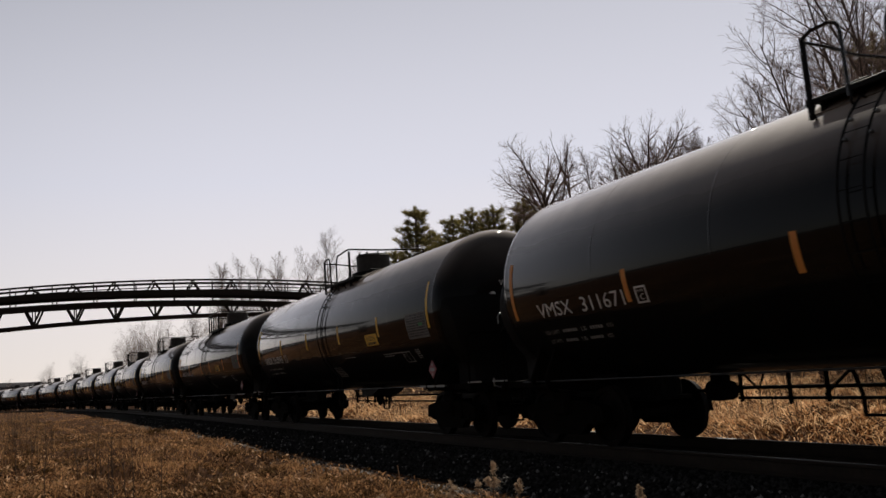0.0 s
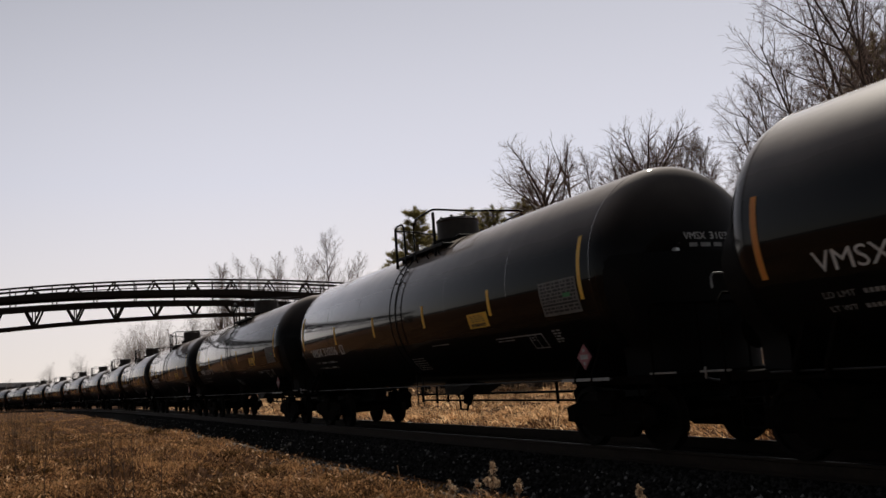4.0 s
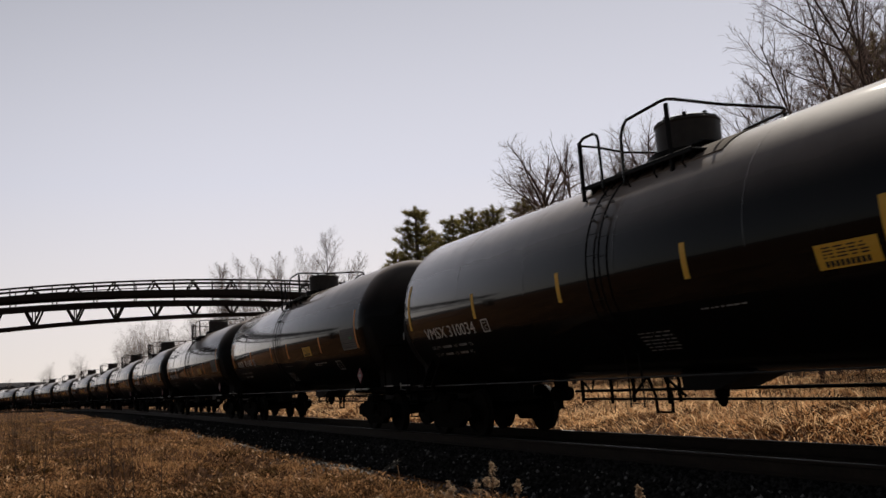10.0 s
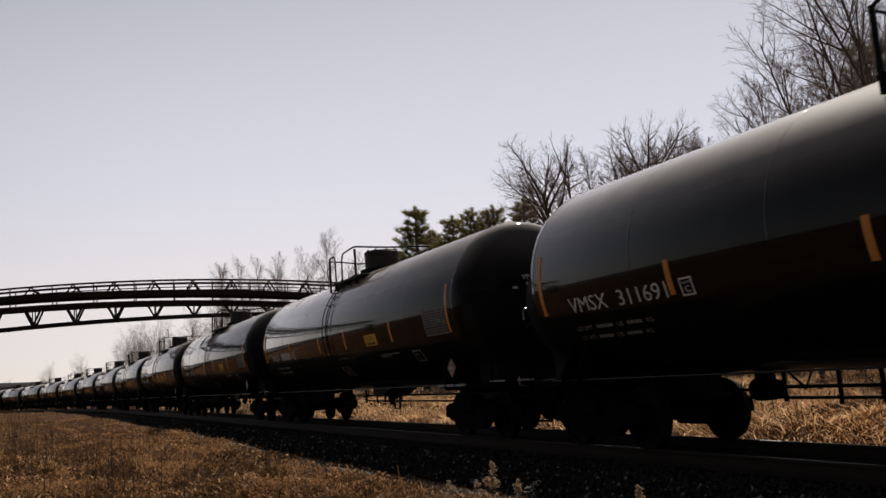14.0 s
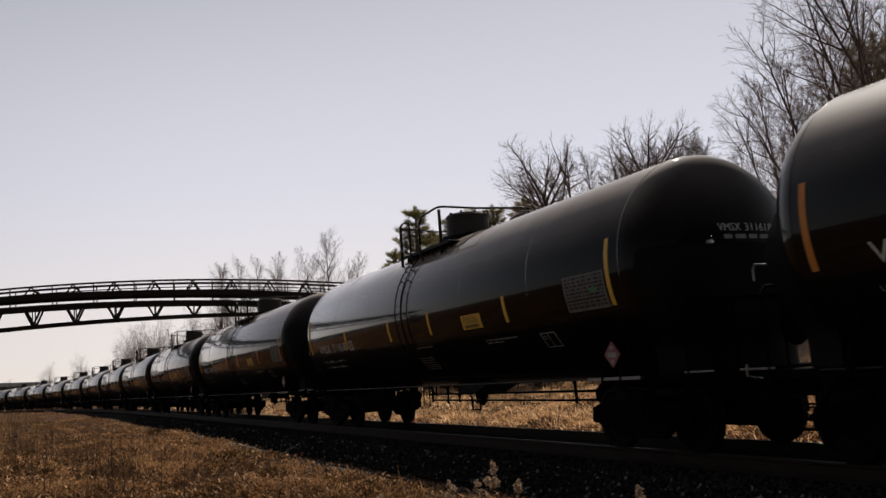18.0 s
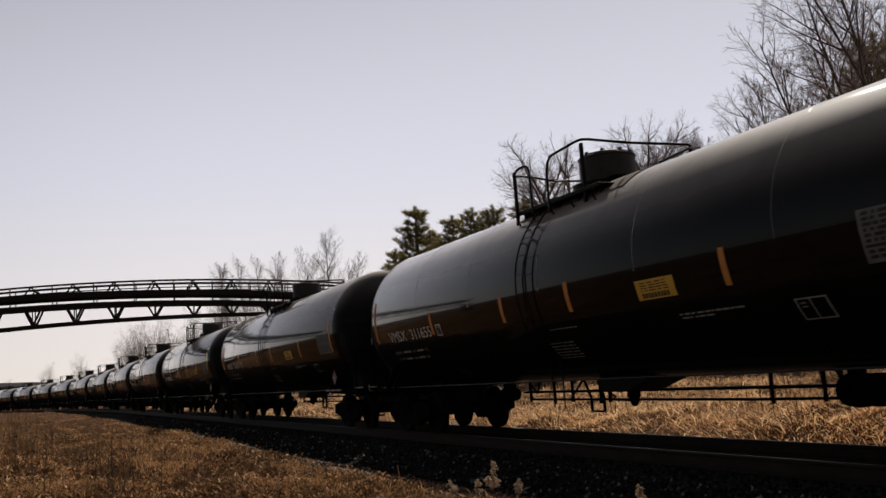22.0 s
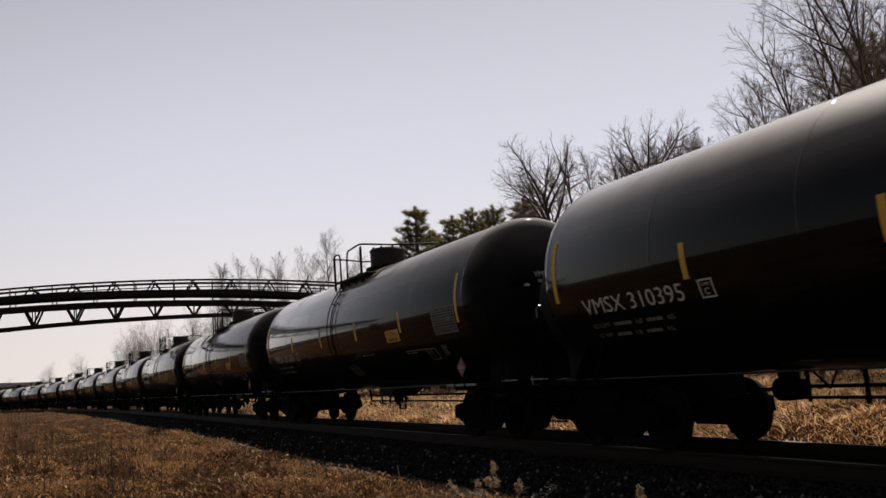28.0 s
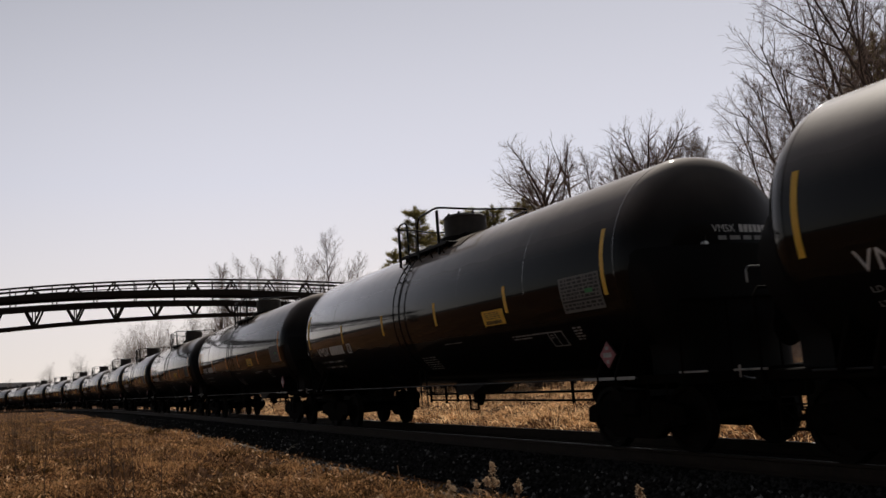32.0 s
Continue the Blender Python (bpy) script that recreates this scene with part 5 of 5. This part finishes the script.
def make_grass():
    rng = np.random.default_rng(5)
    # the bank on the camera's side of the track
    n = 70000
    d = 10 + 140 * rng.power(1.0, n) ** 2.2
    az = np.radians(rng.uniform(-50, 4, n))
    x, y = d * np.cos(az), 9.05 + d * np.sin(az)
    keep = (side_of(x, y) > 4.2 + 0.3 * np.sin(x * 0.9) + rng.uniform(-0.3, 0.5, n))
    x, y = x[keep], y[keep]
    clump = 0.5 + 0.5 * np.sin(2.2 * x + 1.3 * np.sin(3.1 * y)) * np.sin(3.4 * y + 1.6 * np.sin(1.7 * x))
    some = (rng.uniform(0, 1, len(x)) < 0.25 + 0.75 * clump) & (dark_patch(x, y) > rng.uniform(-1.2, 0.1, len(x)))
    x, y, clump = x[some], y[some], clump[some]
    h = rng.uniform(0.04, 0.17, len(x)) * (0.35 + 1.1 * clump) * np.where(rng.uniform(0, 1, len(x)) < 0.06, 1.7, 1.0)
    w = 0.006 + 0.00045 * np.hypot(x, y - 9.05)
    tagged(blades("dry_grass", rng, x, y, ground_z(x, y), h, w, M_GRASS, 2.3), "dry brown grass on the bank beside the track", "grass", kind="stuff")
    # the short matted growth under it
    n = 260000
    d = 10.5 + 150 * rng.power(1.0, n) ** 2.1
    az = np.radians(rng.uniform(-42, 3, n))
    x, y = d * np.cos(az), 9.05 + d * np.sin(az)
    keep = (side_of(x, y) > 3.9 + 0.35 * np.sin(x * 0.9) + 0.2 * np.sin(2.3 * x) + rng.uniform(-0.35, 0.4, n)) & (dark_patch(x, y) > rng.uniform(-1.2, 0.1, n))
    x, y = x[keep], y[keep]
    w = 0.008 + 0.0005 * np.hypot(x, y - 9.05)
    tagged(blades("matted_grass", rng, x, y, ground_z(x, y), rng.uniform(0.04, 0.12, len(x)), w, M_GRASS, 2.2), "short matted dry grass on the bank", "grass", kind="stuff")
    # thinner growth round about
    n = 60000
    x, y = rng.uniform(-25, 30, n), rng.uniform(4.0, 40, n)
    keep = side_of(x, y) > 4.2 + rng.uniform(-0.3, 0.5, n)
    x, y = x[keep], y[keep]
    tagged(blades("thin_grass", rng, x, y, ground_z(x, y), rng.uniform(0.06, 0.22, len(x)), np.full(len(x), 0.02), M_GRASS, 1.6), "thin dry grass on the open ground", "grass", kind="stuff")
    # long grass combed flat over the humps by wind and snow
    n = 170000
    d = 9.5 + 60 * rng.power(1.0, n) ** 1.9
    az = np.radians(rng.uniform(-42, 3, n))
    x, y = d * np.cos(az), 9.05 + d * np.sin(az)
    keep = side_of(x, y) > 4.0 + 0.3 * np.sin(x * 0.9) + rng.uniform(-0.3, 0.4, n)
    x, y = x[keep], y[keep]
    comb = 2.5 + 0.9 * np.sin(0.8 * x + 0.5 * np.sin(0.9 * y)) + 0.5 * np.sin(1.7 * y)
    w = 0.006 + 0.00045 * np.hypot(x, y - 9.05)
    dark = dark_patch(x, y) + rng.normal(0, 0.25, len(x)) < -0.15
    for name, pick, mat, text in (("combed_grass", ~dark, M_GRASS, "long dry grass lying flat over the bank"), ("thatch", dark, M_THATCH, "dark matted thatch in the hollows of the bank")):
        q = np.nonzero(pick)[0]
        tagged(blades(name, rng, x[q], y[q], ground_z(x[q], y[q]), rng.uniform(0.05, 0.15, len(q)), w[q], mat, 2.6, comb[q]), text, "grass", kind="stuff")
    # tussocks whose blades fall outwards
    m = 420
    d = 9 + 40 * rng.power(1.0, m) ** 1.7
    az = np.radians(rng.uniform(-40, 3, m))
    cx, cy = d * np.cos(az), 9.05 + d * np.sin(az)
    ok = side_of(cx, cy) > 4.4
    cx, cy = cx[ok], cy[ok]
    per = 150
    for name, pick, mat, text in (("grass_tussocks", np.arange(len(cx)) % 2 == 0, M_GRASS, "matted tussocks of dry brown grass on the bank"), ("dark_tussocks", np.arange(len(cx)) % 2 == 1, M_THATCH, "dark brown tussocks of dead weeds on the bank")):
        tx, ty = np.repeat(cx[pick], per), np.repeat(cy[pick], per)
        size = np.repeat(rng.uniform(0.08, 0.22, int(pick.sum())), per)
        a = rng.uniform(0, 2 * np.pi, len(tx))
        q = np.abs(rng.normal(0, 0.6, len(a))) * size
        x, y = tx + q * np.cos(a), ty + q * np.sin(a)
        w = 0.005 + 0.0004 * np.hypot(x, y - 9.05)
        tagged(blades(name, rng, x, y, ground_z(x, y), size * rng.uniform(0.4, 1.2, len(a)), w, mat, 1.9, a), text, "grass", kind="stuff")
    # fallen leaves and broken stalks lying on the bank, thickest in a few drifts
    n = 110000
    d = 8 + 42 * rng.power(1.0, n) ** 1.6
    az = np.radians(rng.uniform(-45, 4, n))
    x, y = d * np.cos(az), 9.05 + d * np.sin(az)
    drift = 0.3 + 0.35 * np.sin(1.1 * x + np.sin(0.9 * y)) * np.sin(1.6 * y) + 0.8 * np.exp(-((x - 14) / 2.5) ** 2 - ((y - 6.9) / 0.7) ** 2) + 0.35 * np.exp(-((x - 17) / 4) ** 2 - ((y - 8.8) / 0.8) ** 2)
    keep = (side_of(x, y) > 3.9 + rng.uniform(-0.3, 0.6, n)) & (drift > rng.uniform(0, 1, n))
    x, y = x[keep], y[keep]
    kind = rng.uniform(0, 1, len(x))
    for name, pick, mat, text in (("plant_litter", kind < 0.22, M_LITTER, "pale broken stalks and leaf bits in the grass"), ("fallen_leaves", (kind >= 0.22) & (kind < 0.7), M_LEAF, "brown fallen leaves among the dry grass"), ("dark_litter", kind >= 0.7, M_THATCH, "dark rotten leaves in the dry grass")):
        q = np.nonzero(pick)[0]
        lift = rng.uniform(0.03, 0.13, len(q))
        tagged(blades(name, rng, x[q], y[q], ground_z(x[q], y[q]) + lift, rng.uniform(0.02, 0.075, len(q)), rng.uniform(0.014, 0.05, len(q)) * (0.7 + 0.02 * x[q]), mat, 2.4), text, "litter", kind="stuff")
    # the field beyond
    n = 90000
    d = 9 + 100 * rng.power(1.0, n) ** 1.6
    az = np.radians(rng.uniform(-56, -6, n))
    x, y = d * np.cos(az), 9.05 + d * np.sin(az)
    keep = side_of(x, y) < -3.4 + rng.uniform(-0.5, 0.4, n)
    x, y = x[keep], y[keep]
    h = rng.uniform(0.08, 0.36, len(x))
    w = 0.010 + 0.0006 * np.hypot(x, y - 9.05)
    tagged(blades("field_grass", rng, x, y, ground_z(x, y), h, w, M_REED, 2.6), "pale flattened dry grass in the field", "grass", kind="stuff")
    # the flattened mat of the field near the track
    n = 230000
    d = 10 + 45 * rng.power(1.0, n) ** 1.4
    az = np.radians(rng.uniform(-56, -12, n))
    x, y = d * np.cos(az), 9.05 + d * np.sin(az)
    keep = side_of(x, y) < -3.5 + rng.uniform(-0.5, 0.4, n)
    x, y = x[keep], y[keep]
    comb = 0.4 + 1.2 * np.sin(0.7 * x + 0.8 * np.sin(0.6 * y)) + 0.8 * np.sin(1.1 * y)
    # low spots get the darker rusty colour, with the hollows' shade in it
    dark = np.sin(1.5 * x + 1.1 * np.sin(1.3 * y)) * np.sin(1.8 * y + 0.9 * np.sin(0.8 * x)) + rng.normal(0, 0.4, len(x)) < -0.28
    w = 0.02 + 0.0009 * np.hypot(x, y - 9.05)
    for name, pick, mat, text in (("field_mat", ~dark, M_REED, "pale dry grass lying flat in the field"), ("field_thatch", dark, M_RUST, "rusty brown thatch in the hollows of the field, darkened as shade")):
        q = np.nonzero(pick)[0]
        tagged(blades(name, rng, x[q], y[q], ground_z(x[q], y[q]), rng.uniform(0.04, 0.13, len(q)), w[q], mat, 2.8, comb[q]), text, "grass", kind="stuff")
    # brown stems that stand in the field
    n = 5200
    d = 10 + 60 * rng.power(1.0, n) ** 1.4
    az = np.radians(rng.uniform(-56, -8, n))
    x, y = d * np.cos(az), 9.05 + d * np.sin(az)
    keep = (side_of(x, y) < -3.9) & (np.sin(0.9 * x) * np.sin(0.7 * y + 1) > rng.uniform(-1.1, 0.6, n))
    x, y = x[keep], y[keep]
    tagged(blades("field_weeds", rng, x, y, ground_z(x, y), rng.uniform(0.25, 0.8, len(x)), 0.010 + 0.0004 * np.hypot(x, y - 9.05), M_STEM, 0.4), "thin brown weed stems standing in the field", "weeds", kind="stuff")
    # tall weeds on the bank
    n = 1000
    x, y = rng.uniform(18, 90, n), rng.uniform(8.2, 12.5, n)
    tagged(blades("tall_weeds", rng, x, y, ground_z(x, y), rng.uniform(0.4, 1.3, n) * (0.55 + 0.45 * np.sin(x * 0.7) ** 2), np.full(n, 0.014), M_STALK, 0.55), "tall brown dry weeds on the bank", "weeds", kind="stuff")


make_grass()


# ---- far woods ----
def make_far():
    b = Build()
    n = 240
    rnd = random.Random(9)
    vs, fs = [], []
    for k in range(n):
        a = 2 * math.pi * k / n
        h = 26 + 9 * math.sin(3 * a + 1) + 5 * math.sin(11 * a) + rnd.uniform(-1.5, 1.5)
        for r, z in ((1500, -3), (1520, h * 0.8), (1560, h), (1900, h * 1.2)):
            vs.append((r * math.cos(a), r * math.sin(a), z))
    for k in range(n):
        for j in range(3):
            p, q = k * 4 + j, ((k + 1) % n) * 4 + j
            fs.append((p, q, q + 1, p + 1))
    ob = new("far_hills", b.add(vs, fs).mesh("far_hills", M_HILL, True))
    tagged(ob, "low wooded hills along the horizon", "hills", kind="structure")


make_far()


# ---- ties and stones ----
def make_ties():
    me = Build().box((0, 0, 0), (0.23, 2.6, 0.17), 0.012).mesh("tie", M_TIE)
    rnd = random.Random(4)
    rest = Build()
    for k in range(-40, 500):
        s = k * 0.55
        x, y, th = on_track(s)
        m = pose(float(x), float(y), -0.299 + rnd.uniform(-0.003, 0.003), 0, 0, math.degrees(float(th)) + rnd.uniform(-1, 1))
        if 0 <= k < 280:
            part("tie", me, TRACK_BED, m=m)
        else:
            c = m.translation
            rest.box(c, (0.23, 2.6, 0.17), 0.0, m.to_3x3())
    tagged(part("far_ties", rest.mesh("far_ties", M_TIE), TRACK_BED), kind="stuff")


STONE_V = np.array([(1, 0, 0), (0, 1, 0), (-1, 0, 0), (0, -1, 0), (0, 0, 1), (0, 0, -1)], float)
STONE_F = np.array([(0, 1, 4), (1, 2, 4), (2, 3, 4), (3, 0, 4), (1, 0, 5), (2, 1, 5), (3, 2, 5), (0, 3, 5)])


def make_stones():
    rng = np.random.default_rng(8)
    n = 36000
    s = 5 + 60 * rng.power(1.0, n) ** 1.5
    lat = rng.uniform(0.9, 3.9, n)
    x, y, th = on_track(s, lat)
    z = np.where(lat < 1.9, -0.225, np.maximum(-0.225 - (lat - 1.9) * 0.375, ground_z(x, y)))
    r = rng.uniform(0.018, 0.045, n)
    v = STONE_V[None] * rng.uniform(0.6, 1.3, (n, 6, 1)) * r[:, None, None]
    a = rng.uniform(0, 6.28, n)
    c, q = np.cos(a)[:, None], np.sin(a)[:, None]
    v = np.stack([v[..., 0] * c - v[..., 1] * q, v[..., 0] * q + v[..., 1] * c, v[..., 2] * 0.8], -1) + np.stack([x, y, z + r * 0.3], -1)[:, None]
    loops = (np.arange(n)[:, None, None] * 6 + STONE_F[None]).ravel()
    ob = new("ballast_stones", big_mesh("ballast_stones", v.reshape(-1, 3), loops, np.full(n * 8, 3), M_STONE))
    tagged(ob, "loose crushed grey stones along the track, darkened for the train's shade", "gravel", kind="stuff")


def make_gravel():
    """Stones coloured pale as if sunlit, among the ballast and thickest at the edge of the grass."""
    rng = np.random.default_rng(18)
    n = 11000
    s = 6 + 60 * rng.power(1.0, n) ** 1.5
    lat = np.where(rng.uniform(0, 1, n) < 0.8, rng.normal(3.55, 0.36, n) + 0.25 * np.sin(0.9 * s), rng.uniform(1.7, 3.7, n))
    x, y, th = on_track(s, lat)
    r = rng.uniform(0.015, 0.04, n)
    z = np.where(lat < 1.9, -0.225, np.maximum(-0.225 - (lat - 1.9) * 0.375, ground_z(x, y)))
    v = STONE_V[None] * rng.uniform(0.6, 1.3, (n, 6, 1)) * r[:, None, None] + np.stack([x, y, z + r * 0.5], -1)[:, None]
    loops = (np.arange(n)[:, None, None] * 6 + STONE_F[None]).ravel()
    ob = new("edge_gravel", big_mesh("edge_gravel", v.reshape(-1, 3), loops, np.full(n * 8, 3), M_GRAVEL))
    tagged(ob, "loose gravel along the edge of the grass, coloured as sunlit", "gravel", kind="stuff")


make_ties()
make_stones()
make_gravel()


# ---- single weeds at the edge of the bank ----
WEEDS = []


def make_weeds():
    rnd = random.Random(12)
    spots = [(7.05, 5.37, 0.49, 1.0), (7.2, 5.72, 0.37, 0.7), (6.9, 5.2, 0.35, 0.6), (6.37, 4.35, 0.24, 0.6), (7.6, 6.2, 0.28, 0.5), (7.9, 5.1, 0.26, 0.5)]
    for x, y, top, size in spots:
        g = float(ground_z(x, y))
        h = top - g
        w = new("goldenrod")
        w.matrix_basis = pose(x, y, g)
        stem = Build().tube([(0, 0, -0.03), (0.02, 0.01, h * 0.5), (0.0, -0.01, h)], 0.006, 6, 0.003)
        for k in range(5):
            a, q = rnd.uniform(0, 6.28), h * rnd.uniform(0.2, 0.8)
            stem.tube([(0.01, 0, q), (0.07 * math.cos(a), 0.07 * math.sin(a), q + 0.03), (0.10 * math.cos(a), 0.10 * math.sin(a), q - 0.03)], 0.003, 4, 0.001)
        part("stem", stem.mesh("stem", M_STALK, True), w)
        verts, loops, sizes = [], [], []
        plumes = [(0.0, 0.0, -0.12, 0.20)] + [(rnd.uniform(0, 6.28), rnd.uniform(0.03, 0.075), rnd.uniform(-0.20, -0.06), rnd.uniform(0.04, 0.12)) for _ in range(6)]
        for k in range(int(1500 * size)):
            f = rnd.random() ** 0.8
            a, out, low, rise = plumes[k % len(plumes)]
            r = 0.016 * (1.25 - f) * size ** 0.5
            far = out * size * math.sin(f * 2.2)
            c = Vector((far * math.cos(a) + rnd.gauss(0, r), far * math.sin(a) + rnd.gauss(0, r), h + size * (low + rise * f * (1.35 - 0.55 * f))))
            d = Vector((rnd.gauss(0, 1), rnd.gauss(0, 1), rnd.gauss(0.3, 1))).normalized() * 0.016
            s = d.cross(Vector((rnd.random(), rnd.random(), 0.3))).normalized() * 0.003
            k2 = len(verts)
            verts += [tuple(c - s), tuple(c + s), tuple(c + d)]
            loops += [k2, k2 + 1, k2 + 2]
            sizes.append(3)
        part("seed_head", big_mesh("seed_head", verts, loops, sizes, M_FLUFF), w, "pale fluffy seed head")
        tagged(w, "dry goldenrod stalk with a pale fluffy seed head", "weed", "dry weeds on the bank")
        WEEDS.append(w)
    for x, y, top in ((12.5, 8.05, 0.75), (12.1, 7.85, 0.8), (12.9, 8.0, 0.65), (14.5, 8.8, 0.75), (11.6, 7.3, 0.5), (15.2, 8.3, 0.7), (19.0, 9.2, 1.0), (11.9, 7.95, 0.6), (12.8, 7.4, 0.45), (18.2, 8.9, 1.0), (16.0, 7.9, 0.85), (15.8, 8.02, 0.7), (16.3, 7.72, 0.8), (16.6, 8.1, 0.9), (16.1, 7.75, 0.6),
                      (27.0, 9.0, 1.2), (29.0, 9.3, 1.25), (31.0, 9.2, 1.15), (24.0, 8.6, 1.0), (26.0, 9.3, 1.2), (33.0, 9.5, 1.3), (30.0, 8.7, 1.0), (25.0, 8.9, 0.9), (22.0, 8.5, 0.9)):
        g = float(ground_z(x, y))
        h = top - g
        w = new("weed_stalk")
        w.matrix_basis = pose(x, y, g)
        stem = Build().tube([(0, 0, -0.03), (rnd.gauss(0, 0.02), rnd.gauss(0, 0.02), h * 0.5), (rnd.gauss(0, 0.04), rnd.gauss(0, 0.04), h)], 0.008, 6, 0.004)
        part("stem", stem.mesh("stem", M_STEM, True), w)
        for k in range(6):
            a, q, ln = rnd.uniform(0, 6.28), h * rnd.uniform(0.35, 0.95), rnd.uniform(0.08, 0.2)
            part("side_branch", Build().tube([(0, 0, q), (ln * 0.5 * math.cos(a), ln * 0.5 * math.sin(a), q + ln * 0.5), (ln * 0.7 * math.cos(a), ln * 0.7 * math.sin(a), q + ln)], 0.004, 5, 0.002).mesh("side_branch", M_STEM, True), w)
        tagged(w, "tall brown dry weed stalk on the grassy bank", "weed", "dry weeds on the bank")


make_weeds()


# ---- what moves ----
FIRST_EDGE = 7.6463     # way of the leading seam of car 0 along the track at 13 s


def train_way(t):
    """How far the train has come since 13 s."""
    late = np.interp(t, (0, 3, 6, 9, 13, 19, 23, 26, 28, 29, 29.5, 30, 31, 32), (0.40, 0.20, 0.08, 0.04, 0.0, -0.05, -0.07, -0.03, 0.06, 0.16, 0.33, 0.5, 0.57, 0.58))
    return SPEED * (t - 13.0) - float(late)


def motions():
    for i, car in CARS.items():
        rows = []
        for k in range(0, 33):
            t = float(k)
            x, y, th = on_track(FIRST_EDGE + HALF + PITCH_OF_CARS * i - train_way(t))
            rows.append((t, pose(float(x), float(y), 0, 0, 0, math.degrees(float(th)))))
        walk(car, rows)
    # the wind rocks the weeds
    for n, w in enumerate(WEEDS):
        rest = w.matrix_basis.copy()
        swing = np.interp(np.arange(0, 33), (0, 6, 9, 13, 19, 23, 28, 32), (2.0, -0.6, -3.2, -2.0, -0.6, 2.8, 2.2, -1.6))
        rows = []
        for k in range(0, 65):
            t = k * 0.5
            a = float(np.interp(t, np.arange(0, 33), swing)) * (0.7 + 0.1 * n) + 0.7 * math.sin(2.9 * t + n)
            rows.append((t, rest @ pose(0, 0, 0, 0.5 * a, 0.4 * a, 0)))
        walk(w, rows)
    # the wheels turn as the train rolls; all wheelsets with the same seat in a truck share the keys
    turned = {}
    for car in CARS.values():
        for truck in [c for c in car.children if c.name.startswith("truck")]:
            for w in [c for c in truck.children if c.name.startswith("wheelset")]:
                seat = round(w.matrix_basis.translation.x, 2)
                if seat not in turned:
                    rows = []
                    for k in range(0, 481):
                        t = k / 15.0
                        rows.append((t, pose(seat, 0, 0.456, 0, -math.degrees(train_way(t) - train_way(0)) / 0.456, 0)))
                    walk(w, rows)
                    turned[seat] = w
                else:
                    w.rotation_mode = "QUATERNION"
                    keys = w.animation_data_create()
                    keys.action = turned[seat].animation_data.action
                    keys.action_slot = turned[seat].animation_data.action_slot


motions()
